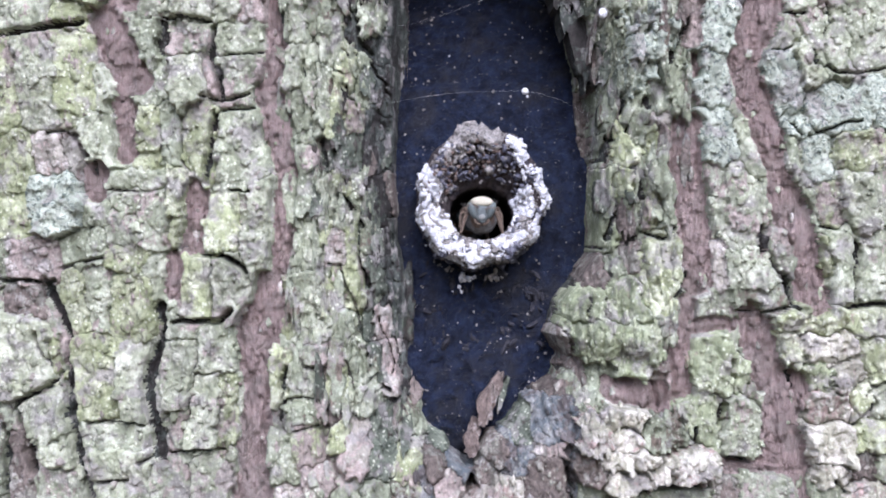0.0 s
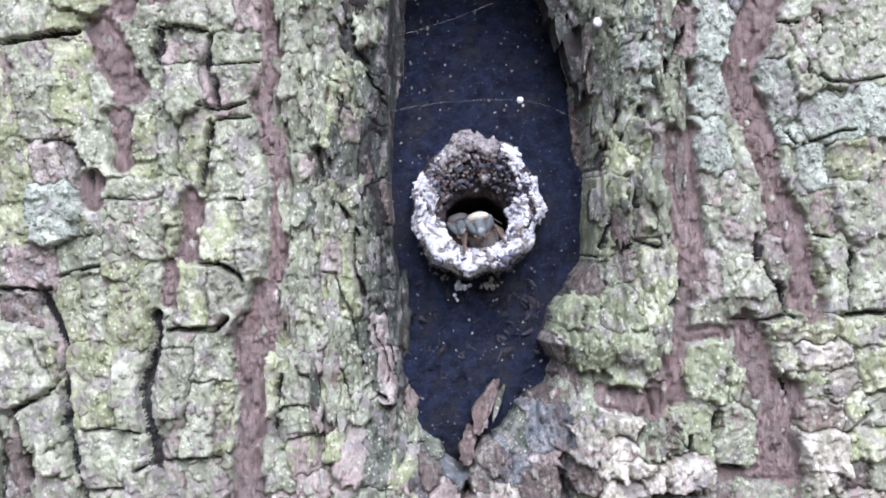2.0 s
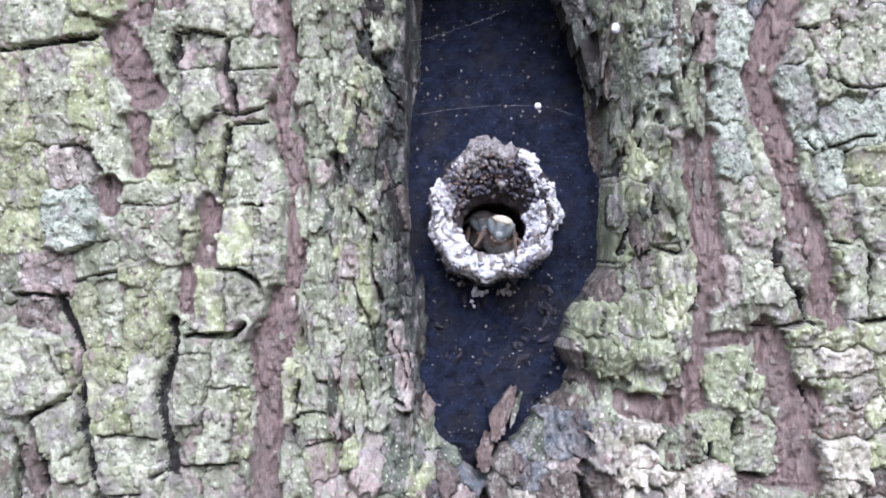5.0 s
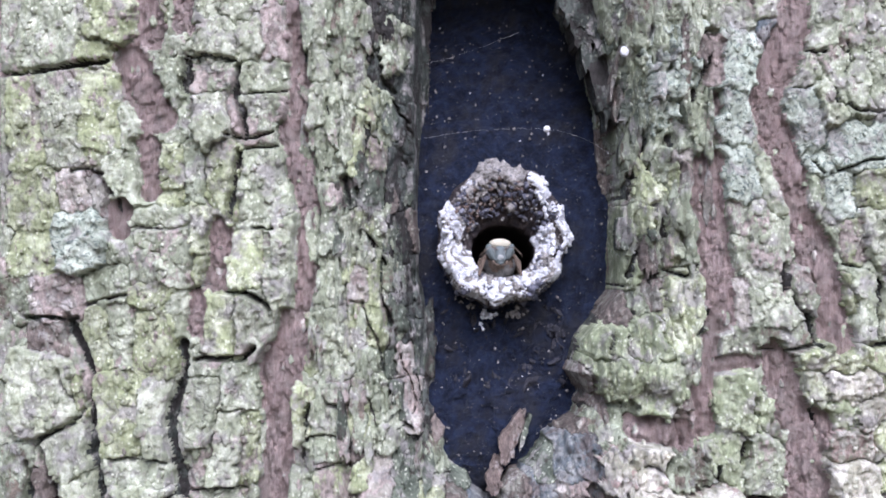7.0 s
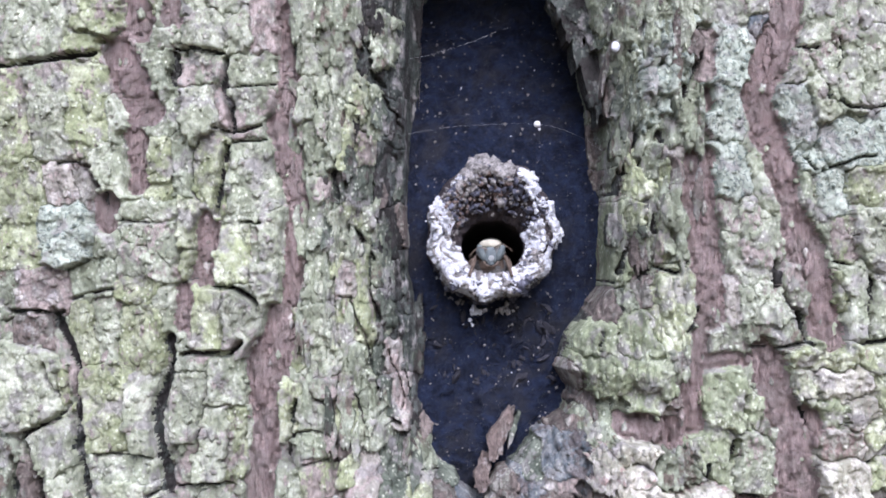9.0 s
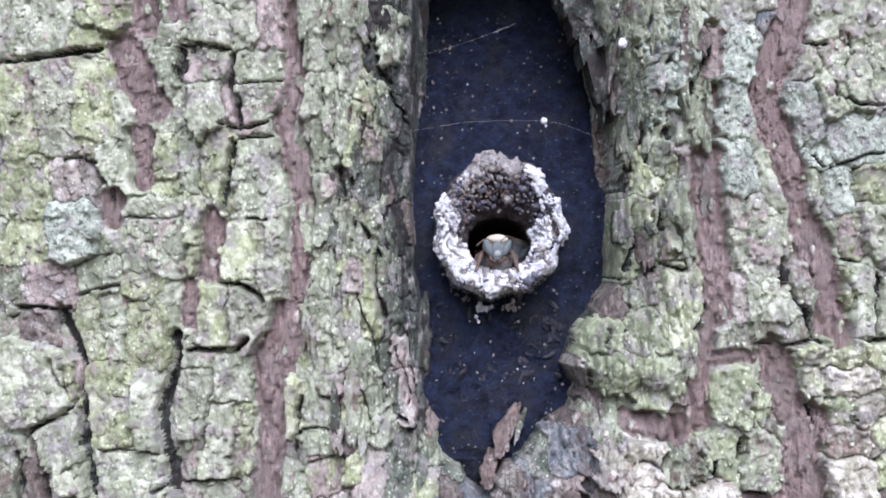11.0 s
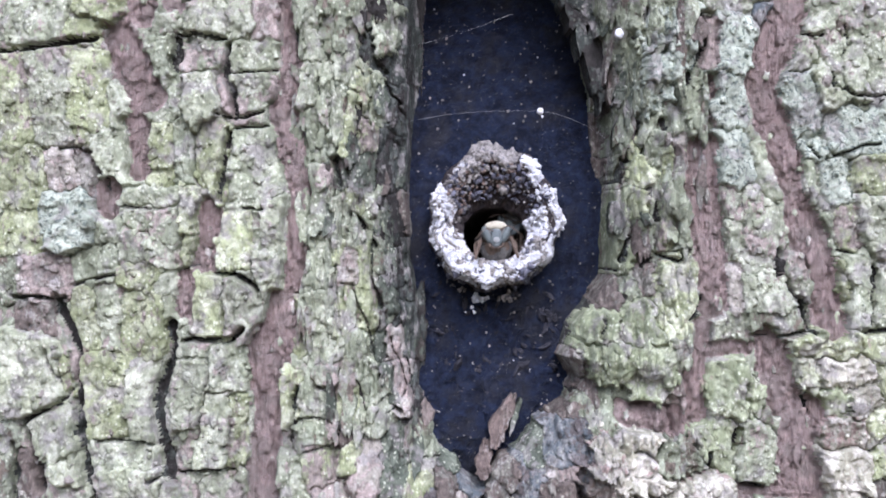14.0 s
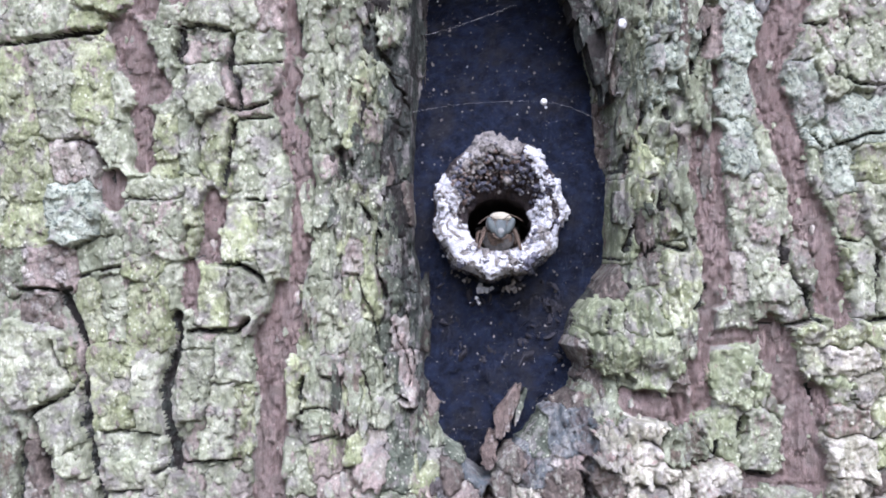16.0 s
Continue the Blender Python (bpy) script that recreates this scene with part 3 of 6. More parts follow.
# lower left rib
PLATES += [
    (-63.2, -28.5, 4.1, 12.2, 0.0, 0.9, "m"), (-45.3, -26.0, 9.5, 3.6, 0.0, 1.4, "g"), (-44.0, -29.8, 9.4, 4.9, 0.4, 2.2, "w"), (-44.8, -34.4, 6.0, 5.2, 0.0, 1.6, "w"),
    (-36.2, -17.2, 4.3, 10.0, -0.8, 1.9, "w"), (-36.2, -24.5, 3.5, 5.7, -0.2, 1.0, "g"), (-32.3, -22.1, 4.1, 10.4, -1.5, 2.0, "w"), (-38.2, -32.7, 6.5, 8.3, 0.0, 1.5, "g"),
    (-30.2, -32.3, 5.9, 8.7, 0.0, 1.7, "w"),
]
# left flank, top
PLATES += [
    (-19.8, 36.2, 3.6, 7.9, 0.6, 1.4, "g"), (-15.4, 36.8, 3.7, 4.6, 0.0, 1.4, "m"), (-17.6, 37.9, 1.4, 6.1, 0.0, 1.1, "m"), (-10.0, 34.4, 2.9, 7.6, -0.9, 2.1, "m"),
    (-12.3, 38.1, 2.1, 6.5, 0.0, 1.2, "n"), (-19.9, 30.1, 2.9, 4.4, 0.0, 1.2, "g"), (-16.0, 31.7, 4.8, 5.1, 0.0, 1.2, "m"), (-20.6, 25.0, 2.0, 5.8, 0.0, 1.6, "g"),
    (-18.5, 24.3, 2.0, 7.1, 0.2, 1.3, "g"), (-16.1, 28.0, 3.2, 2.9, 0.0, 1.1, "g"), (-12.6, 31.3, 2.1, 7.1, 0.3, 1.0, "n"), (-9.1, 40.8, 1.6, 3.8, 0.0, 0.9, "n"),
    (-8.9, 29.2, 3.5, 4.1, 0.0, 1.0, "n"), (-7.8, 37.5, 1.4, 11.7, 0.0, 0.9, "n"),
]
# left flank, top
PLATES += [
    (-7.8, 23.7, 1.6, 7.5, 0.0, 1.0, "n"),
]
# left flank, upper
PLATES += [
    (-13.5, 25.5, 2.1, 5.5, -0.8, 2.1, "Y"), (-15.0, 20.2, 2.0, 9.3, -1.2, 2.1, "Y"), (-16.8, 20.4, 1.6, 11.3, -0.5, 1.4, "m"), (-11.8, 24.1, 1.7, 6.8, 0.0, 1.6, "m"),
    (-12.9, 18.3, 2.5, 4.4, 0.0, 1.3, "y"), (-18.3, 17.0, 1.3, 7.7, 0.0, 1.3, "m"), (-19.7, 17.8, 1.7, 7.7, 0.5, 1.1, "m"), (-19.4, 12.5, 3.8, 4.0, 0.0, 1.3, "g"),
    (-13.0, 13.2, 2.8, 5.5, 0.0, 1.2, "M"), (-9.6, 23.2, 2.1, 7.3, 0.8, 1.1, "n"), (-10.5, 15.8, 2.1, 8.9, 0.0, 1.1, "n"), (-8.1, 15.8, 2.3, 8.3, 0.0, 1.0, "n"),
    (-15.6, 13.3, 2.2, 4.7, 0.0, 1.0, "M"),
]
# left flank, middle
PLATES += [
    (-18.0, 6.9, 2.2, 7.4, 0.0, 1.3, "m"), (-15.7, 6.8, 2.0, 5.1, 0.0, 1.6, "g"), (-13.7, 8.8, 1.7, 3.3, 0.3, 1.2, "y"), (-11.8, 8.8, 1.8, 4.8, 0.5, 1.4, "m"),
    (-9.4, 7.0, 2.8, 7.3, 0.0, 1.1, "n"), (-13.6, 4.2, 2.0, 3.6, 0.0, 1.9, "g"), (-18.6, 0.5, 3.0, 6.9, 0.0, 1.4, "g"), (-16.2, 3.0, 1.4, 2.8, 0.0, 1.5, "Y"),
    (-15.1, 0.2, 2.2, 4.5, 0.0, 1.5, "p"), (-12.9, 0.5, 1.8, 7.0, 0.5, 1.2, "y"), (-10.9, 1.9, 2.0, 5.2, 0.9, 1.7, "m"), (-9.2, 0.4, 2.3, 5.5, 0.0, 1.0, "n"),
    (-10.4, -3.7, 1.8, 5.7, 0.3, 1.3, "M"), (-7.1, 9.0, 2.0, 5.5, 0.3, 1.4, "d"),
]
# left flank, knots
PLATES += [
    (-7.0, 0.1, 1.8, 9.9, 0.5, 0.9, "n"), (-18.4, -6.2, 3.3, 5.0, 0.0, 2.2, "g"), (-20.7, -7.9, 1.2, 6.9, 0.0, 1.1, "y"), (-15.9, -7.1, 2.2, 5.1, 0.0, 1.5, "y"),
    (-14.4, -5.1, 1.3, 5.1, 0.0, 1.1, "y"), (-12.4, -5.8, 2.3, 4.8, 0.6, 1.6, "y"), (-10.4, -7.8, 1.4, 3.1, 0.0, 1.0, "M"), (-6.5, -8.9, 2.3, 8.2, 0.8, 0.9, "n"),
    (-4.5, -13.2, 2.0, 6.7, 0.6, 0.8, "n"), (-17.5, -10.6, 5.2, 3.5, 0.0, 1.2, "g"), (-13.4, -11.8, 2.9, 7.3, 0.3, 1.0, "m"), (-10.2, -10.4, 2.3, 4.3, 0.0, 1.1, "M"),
    (-8.5, -10.6, 1.7, 4.5, 0.6, 1.9, "p"), (-7.2, -16.4, 1.5, 7.1, 0.6, 2.1, "p"),
]
# left flank, knots
PLATES += [
    (-3.3, -17.0, 2.7, 7.7, 0.8, 2.2, "d"), (-5.5, -17.5, 2.0, 5.4, 0.8, 0.9, "n"),
]
# left flank, foot
PLATES += [
    (-17.5, -14.7, 2.7, 2.8, 0.0, 1.9, "g"), (-14.6, -14.3, 2.2, 3.7, 0.0, 1.2, "y"), (-19.0, -17.6, 3.8, 4.6, 0.0, 1.2, "g"), (-15.2, -18.7, 3.8, 4.7, 0.0, 1.4, "y"),
    (-10.9, -20.0, 2.9, 5.7, 0.0, 1.5, "g"), (-11.8, -15.3, 2.3, 6.5, 0.9, 1.1, "m"), (-9.1, -16.4, 1.9, 5.6, 0.8, 1.3, "M"), (-22.3, -17.5, 2.0, 7.7, 0.0, 1.3, "Y"),
    (-18.9, -22.4, 5.0, 3.7, 0.0, 1.2, "m"), (-14.9, -23.7, 2.3, 3.2, 0.0, 0.7, "d"), (-18.0, -27.0, 4.1, 5.2, -0.5, 1.5, "y"), (-14.3, -25.4, 2.8, 4.1, 0.0, 1.1, "y"),
    (-11.4, -27.1, 3.4, 6.7, -0.6, 1.8, "p"), (-8.2, -24.6, 3.0, 5.0, 0.0, 1.1, "M"),
]
# lower middle scales
PLATES += [
    (-4.1, -23.7, 3.4, 4.6, 0.0, 1.9, "m"), (-8.1, -29.4, 3.5, 4.0, 0.0, 1.2, "M"), (-16.4, -31.1, 3.6, 3.8, 0.8, 2.0, "g"), (-21.1, -29.7, 3.7, 4.7, 0.0, 1.3, "g"),
    (-23.1, -26.8, 3.2, 4.4, 0.5, 1.1, "g"), (-12.6, -33.2, 3.4, 4.9, 0.0, 1.7, "g"), (-4.8, -30.3, 2.5, 5.4, 0.5, 1.6, "y"), (-2.6, -32.5, 2.0, 4.4, 0.0, 1.0, "k"),
    (-0.9, -29.8, 2.8, 4.1, 0.8, 1.6, "d"), (0.5, -33.6, 2.5, 5.4, 0.0, 1.7, "p"), (-0.4, -26.4, 2.5, 3.6, 0.8, 1.3, "M"), (-5.4, -33.8, 3.3, 4.5, 0.0, 1.2, "m"),
    (-9.0, -33.6, 3.6, 4.4, 0.0, 1.2, "m"), (-20.1, -34.0, 3.1, 3.7, 0.0, 1.1, "p"),
]
# slate flakes at the foot of the hollow
PLATES += [
    (7.3, -27.6, 3.8, 4.5, -0.5, 1.9, "d"), (9.3, -26.2, 2.5, 3.6, 0.0, 1.5, "k"), (10.8, -24.2, 3.9, 5.8, -0.8, 1.7, "M"), (14.0, -23.8, 3.0, 5.8, 0.5, 2.2, "k"),
    (17.1, -23.1, 3.2, 5.6, 1.1, 2.1, "k"), (16.0, -19.8, 2.4, 3.2, 0.8, 1.6, "d"), (18.0, -20.0, 1.4, 4.6, 1.1, 1.3, "m"), (10.9, -29.2, 3.4, 4.6, 0.0, 1.8, "k"),
    (14.5, -27.3, 3.8, 2.4, 0.0, 1.6, "p"), (13.7, -32.0, 4.9, 7.1, 0.3, 2.6, "d"), (10.1, -33.6, 2.8, 4.8, 0.0, 2.0, "l"), (7.3, -34.4, 2.6, 3.7, 0.0, 1.7, "p"),
    (4.4, -34.4, 3.3, 4.3, 0.0, 1.7, "p"),
]
# scales round the foot of the hollow
PLATES += [
    (2.7, -30.2, 2.8, 4.0, 0.5, 1.3, "k"), (17.7, -29.8, 2.3, 7.3, 0.6, 1.0, "k"), (3.5, -26.3, 2.5, 3.3, -0.8, 1.3, "d"), (6.2, -30.3, 3.5, 3.7, 0.0, 1.2, "d"),
    (19.3, -17.4, 2.0, 3.0, 0.6, 1.1, "d"), (20.8, -19.0, 2.0, 6.4, 0.5, 1.1, "m"), (23.2, -16.5, 2.3, 2.0, 0.0, 1.0, "m"), (20.2, -33.9, 3.1, 3.7, 0.0, 1.2, "m"),
    (31.1, -34.6, 11.2, 4.1, 0.0, 1.6, "m"), (38.0, -32.8, 3.7, 3.7, 0.0, 1.0, "d"), (29.8, -18.0, 3.6, 2.1, 0.0, 0.8, "p"),
]
# cream knotted log
PLATES += [
    (20.1, -24.7, 4.6, 4.2, 0.9, 4.4, "l"), (24.8, -23.3, 4.8, 2.5, 0.0, 4.0, "l"), (24.5, -25.9, 3.7, 2.8, 0.0, 4.4, "l"), (30.3, -25.2, 7.4, 3.8, 1.5, 3.6, "m"),
    (19.7, -29.0, 4.5, 3.5, 0.8, 3.8, "d"), (23.3, -28.0, 4.2, 2.7, 0.0, 4.8, "l"), (27.3, -28.0, 4.2, 2.1, 0.0, 5.0, "l"), (24.9, -30.6, 5.6, 2.0, 0.0, 4.0, "l"),
    (28.8, -29.5, 3.5, 1.8, 0.0, 4.5, "l"), (32.6, -28.3, 5.8, 3.3, 0.0, 5.0, "l"),
]
# right flank, top
PLATES += [
    (20.8, 37.3, 1.8, 9.8, 0.2, 1.2, "m"), (22.7, 35.5, 1.5, 9.2, 0.2, 1.1, "m"), (24.9, 37.4, 2.2, 7.4, 0.0, 1.2, "m"), (29.4, 33.1, 7.0, 6.8, -0.6, 2.1, "b"),
    (28.5, 28.3, 5.0, 4.1, -1.2, 2.1, "b"), (26.9, 24.2, 2.4, 5.3, -0.8, 2.0, "b"), (28.7, 38.8, 6.7, 4.4, 0.0, 1.6, "g"), (36.9, 37.9, 6.3, 4.8, 0.0, 1.5, "g"),
    (24.6, 29.5, 2.4, 4.3, 0.0, 1.2, "m"), (24.8, 24.5, 2.1, 5.5, 0.6, 1.7, "b"), (29.5, 24.8, 1.5, 2.5, 0.0, 1.4, "b"), (37.7, 31.2, 4.9, 8.6, 0.0, 2.0, "b"),
    (36.3, 23.7, 5.1, 7.2, 0.0, 2.0, "b"), (34.6, 30.9, 1.5, 6.1, 0.0, 1.0, "p"),
]
# right flank, upper
PLATES += [
    (33.9, 22.3, 1.2, 4.6, 0.0, 1.1, "g"), (32.1, 21.5, 1.8, 9.7, 0.0, 1.3, "m"), (41.1, 38.7, 3.5, 3.4, 0.0, 1.7, "w"), (41.4, 35.4, 3.2, 2.9, 0.0, 1.0, "k"),
    (36.5, 15.2, 6.4, 7.4, 0.5, 2.1, "b"), (21.5, 28.4, 1.7, 7.1, 0.3, 1.1, "m"), (23.1, 27.6, 1.0, 6.1, 0.3, 1.0, "M"), (22.2, 20.8, 1.4, 7.2, 0.2, 1.1, "d"),
    (23.8, 20.2, 1.7, 6.3, 0.5, 1.4, "m"), (27.5, 19.1, 1.2, 9.0, 0.6, 1.5, "m"), (29.3, 20.8, 1.9, 3.9, 0.2, 1.0, "m"), (30.0, 16.9, 2.1, 3.4, 0.5, 1.0, "p"),
    (25.9, 14.5, 2.1, 5.1, 0.0, 1.5, "Y"), (30.2, 14.2, 2.4, 6.5, 1.1, 1.4, "y"),
]
# right flank, middle
PLATES += [
    (23.9, 14.1, 1.5, 5.5, -0.5, 1.3, "m"), (22.1, 13.5, 1.9, 7.2, -0.3, 1.4, "d"), (23.6, 5.7, 3.1, 11.0, -0.5, 1.8, "v"), (21.4, 3.3, 1.5, 6.4, 0.0, 1.3, "v"),
    (26.2, 9.3, 1.5, 3.6, 0.0, 1.3, "y"), (26.3, 5.4, 1.9, 4.4, 0.0, 1.2, "m"), (29.3, 7.2, 1.7, 7.9, -0.3, 1.4, "y"), (31.1, 7.0, 2.0, 7.3, 0.0, 1.4, "g"),
    (22.0, -2.9, 2.8, 5.4, -0.6, 1.7, "d"), (24.6, -2.4, 1.8, 4.4, 0.0, 1.0, "m"), (26.7, -1.2, 1.9, 5.2, 0.0, 0.9, "d"), (27.7, -5.6, 2.2, 4.8, 0.0, 1.6, "Y"),
    (30.4, -3.4, 3.5, 10.6, -0.5, 1.8, "Y"),
]
# big mossy tongue
PLATES += [
    (20.2, -9.1, 4.6, 6.4, -0.8, 2.6, "v"), (24.2, -12.3, 12.5, 6.2, 1.7, 2.7, "v"), (25.3, -7.7, 5.3, 5.9, 0.0, 2.6, "v"), (25.8, -15.9, 4.8, 4.2, -0.3, 2.6, "v"),
    (29.6, -11.4, 3.4, 5.3, 0.0, 2.2, "g"), (17.0, -13.4, 2.7, 4.2, 0.0, 2.6, "d"), (30.0, -14.3, 2.6, 3.5, 0.0, 1.9, "d"),
]
# right rib, middle
PLATES += [
    (36.5, 9.4, 4.5, 4.3, 0.8, 1.5, "g"), (35.3, 7.3, 2.7, 2.2, 0.0, 1.0, "p"), (41.7, 13.3, 2.4, 7.7, 1.7, 1.7, "g"), (41.5, 6.8, 5.9, 8.6, 1.4, 2.0, "g"),
    (37.5, 5.1, 3.0, 4.2, 0.0, 1.3, "g"), (40.7, 1.6, 4.8, 2.8, 0.0, 1.5, "g"), (46.0, -0.5, 3.7, 6.5, 0.8, 1.9, "g"), (42.1, -2.7, 7.5, 5.5, 0.0, 1.8, "g"),
    (43.5, -6.8, 7.2, 3.4, 0.6, 2.2, "m"), (38.1, -2.4, 1.7, 7.4, 0.0, 0.9, "p"), (34.3, -7.7, 3.5, 4.0, 0.0, 1.4, "g"), (38.2, -7.4, 3.5, 3.9, 0.0, 0.9, "g"),
]
# right rib, lower
PLATES += [
    (36.6, -15.4, 4.9, 8.7, 0.8, 2.2, "v"), (40.7, -17.6, 2.4, 4.6, 0.5, 1.5, "v"), (35.4, -22.6, 5.5, 7.2, 0.5, 2.1, "v"), (40.5, -24.2, 4.1, 8.7, 0.8, 2.3, "g"),
    (43.9, -19.8, 4.2, 2.3, 0.0, 1.3, "g"), (33.0, -23.8, 2.1, 2.9, 0.6, 1.2, "k"), (44.6, -34.1, 6.9, 5.7, 0.0, 1.9, "g"),
]
# outer right rib, upper
PLATES += [
    (46.4, 29.5, 5.0, 4.3, 0.6, 2.4, "w"), (50.0, 25.0, 3.1, 7.4, 1.8, 2.4, "w"), (46.4, 22.9, 5.2, 8.6, 0.8, 2.0, "b"), (49.1, 17.0, 3.5, 3.1, 0.8, 1.2, "b"),
    (51.4, 29.0, 2.9, 7.8, 0.6, 1.4, "g"), (54.9, 28.8, 3.3, 8.9, 0.3, 1.5, "g"), (61.2, 30.5, 9.3, 11.1, 0.5, 1.6, "g"), (54.4, 19.4, 9.3, 6.2, 0.0, 1.8, "b"),
    (63.5, 20.8, 8.4, 6.9, 0.0, 1.6, "b"), (52.3, 12.1, 4.1, 7.0, 0.5, 1.6, "b"), (58.1, 13.5, 7.0, 5.0, 0.8, 1.8, "y"), (48.3, 11.6, 3.3, 7.5, 1.2, 1.2, "m"),
    (50.3, 6.7, 3.1, 8.6, 1.1, 1.4, "m"), (53.6, 6.6, 3.1, 6.9, 0.3, 1.2, "y"),
]
# outer right rib, top and middle
PLATES += [
    (57.4, 7.0, 5.1, 7.6, 1.2, 2.3, "w"), (64.3, 7.6, 7.1, 8.7, 0.0, 1.2, "g"), (52.6, -1.1, 2.2, 5.4, 0.8, 1.3, "y"), (55.0, -2.4, 3.1, 10.6, 0.9, 1.5, "g"),
    (62.6, -2.6, 9.9, 10.0, 0.0, 1.5, "g"), (50.0, 37.0, 3.9, 8.4, -1.1, 1.8, "g"), (54.0, 37.6, 3.6, 7.5, 0.0, 1.5, "g"), (58.3, 39.0, 5.0, 5.0, 0.5, 1.5, "w"),
    (64.3, 39.2, 6.9, 5.2, 0.0, 1.3, "g"),
]
# bright crust, lower right
PLATES += [
    (50.6, -10.0, 8.7, 2.9, 0.0, 2.6, "Y"), (48.0, -13.7, 3.8, 4.8, 0.0, 2.4, "Y"), (53.6, -13.8, 7.8, 4.2, 0.8, 2.5, "l"), (61.1, -10.4, 11.6, 4.1, 0.0, 2.4, "Y"),
    (50.6, -17.6, 5.7, 4.1, 0.0, 1.8, "v"), (56.0, -17.1, 4.9, 4.7, 0.0, 2.7, "l"), (62.6, -15.6, 8.8, 6.1, 0.0, 2.4, "Y"), (53.2, -21.5, 5.9, 4.2, 0.0, 2.3, "l"),
    (57.6, -20.9, 3.3, 5.5, 0.0, 2.1, "Y"), (52.8, -26.8, 7.0, 6.5, 0.8, 2.9, "l"), (49.5, -26.7, 2.6, 3.9, 0.0, 2.2, "g"), (53.8, -30.8, 5.0, 4.1, 0.9, 2.8, "l"),
]
# foot of the outer right rib
PLATES += [
    (61.9, -25.9, 10.3, 4.2, 0.0, 2.5, "Y"), (63.3, -21.4, 7.9, 4.7, 0.0, 2.1, "w"), (58.5, -30.0, 3.0, 4.0, 0.0, 1.5, "d"), (63.7, -30.3, 7.5, 3.9, 0.0, 1.9, "g"),
    (59.0, -35.1, 6.2, 4.5, 0.0, 2.1, "l"), (52.8, -34.5, 5.2, 5.4, 0.0, 1.5, "g"),
]


# the stretch of bark that is built in full detail: arc and height, mm
EAST, WEST, FOOT, HEAD_ROOM, CELL = 68.0, -66.0, -41.0, 45.0, 0.18
INNER, CRACK, OLD = -1, -2, -3


def bark_field():
    """The bark's surface: its depth behind the trunk's round front, and which plate each place belongs to."""
    xs, zs = np.arange(WEST, EAST, CELL), np.arange(FOOT, HEAD_ROOM, CELL)
    X, Z = np.meshgrid(xs, zs)
    left, right = lips(Z)
    inward = np.minimum(X - left, right - X) + (0.3 + 1.5 * ease(Z, -13, -19)) * layered(X * 0.45, Z * 0.45, 31, 4)
    flank = np.maximum(ease(X, -26, -15) * (X < 6), ease(X, 36, 29) * (X > 6)) * ease(Z, -34, -22)
    wx = X + 0.7 * layered(X * 0.2, Z * 0.16, 61, 2) + 0.8 * layered(X * 0.6, Z * 0.45, 62, 3) + 0.7 * np.abs(layered(X * 0.8, Z * 0.7, 57, 2)) + 0.12 * layered(X * 1.8, Z * 1.6, 67, 1)
    wz = Z + 0.8 * layered(X * 0.2, Z * 0.2, 63, 2) + 0.8 * layered(X * 0.5, Z * 0.6, 64, 3) + 0.9 * np.abs(layered(X * 0.9, Z * 0.6, 58, 2)) + 0.12 * layered(X * 1.7, Z * 1.8, 68, 1)
    best, second = np.full(X.shape, 99.0), np.full(X.shape, 99.0)
    label = np.full(X.shape, OLD)
    lift, slope = np.zeros(X.shape), np.zeros(X.shape)
    for k, (x0, z0, w, h, lean, up, kind) in enumerate(PLATES):
        i0, i1 = np.searchsorted(xs, [x0 - w / 2 - abs(lean) - 4, x0 + w / 2 + abs(lean) + 4])
        j0, j1 = np.searchsorted(zs, [z0 - h / 2 - 4, z0 + h / 2 + 4])
        s = (slice(j0, j1), slice(i0, i1))
        qz = wz[s] - z0
        qx = wx[s] - x0 + lean * qz / h
        # narrower at one end, as torn plates are
        taper = 1 + 0.3 * (hash_grid(k, 3, 5) - 0.5) * qz / h
        r = 0.32 * min(w, h)
        ax, az = np.abs(qx) / taper - w / 2 + r, np.abs(qz) - h / 2 + r
        sd = np.hypot(np.maximum(ax, 0), np.maximum(az, 0)) + np.minimum(np.maximum(ax, az), 0) - r - 0.3 * (up - 1.4)
        b, c, m, u, t = best[s], second[s], label[s], lift[s], slope[s]
        win = sd < b
        c[:] = np.where(win, b, np.minimum(c, sd))
        m[:] = np.where(win, k, m)
        u[:] = np.where(win, up + 0.9 * (hash_grid(k, 7, 5) - 0.5), u)
        lean_y = qx / w * float(2 * hash_grid(k, 2, 5) - 1) + qz / h * float(2 * hash_grid(k, 1, 5) - 1)
        t[:] = np.where(win, 0.6 * min(up, 2.0) * np.clip(lean_y, -0.7, 0.7), t)
        b[:] = np.minimum(b, sd)
    red = fissure_gap(X, Z, "r")[0]
    crack, crack_wide = fissure_gap(X, Z, "c")
    reach_out = 0.75 + 0.5 * layered(X * 0.5, Z * 0.4, 65, 3)
    label = np.where(best > reach_out, OLD, label)
    label = np.where(red < 0, INNER, label)
    label = np.where((label == OLD) & (red < 0.6), INNER, label)
    under = label
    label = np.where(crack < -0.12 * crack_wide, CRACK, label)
    # plates stand up from the furrows, meet in seams and carry torn layers
    loose = smooth_noise(X * 0.17, Z * 0.15, 69)
    seam = 0.45 + 0.5 * ease(loose, 0.4, 0.75) + (0.55 - 0.5 * ease(loose, 0.4, 0.75)) * ease(0.5 * (second - best), 0, 0.38)
    rim = ease(np.minimum(red, reach_out - best), -0.05, 0.3 + 0.35 * loose)
    rim = np.where(under >= 0, np.maximum(rim, 0.06), 0)
    big = np.clip(lift / 2.2, 0.4, 1.3)
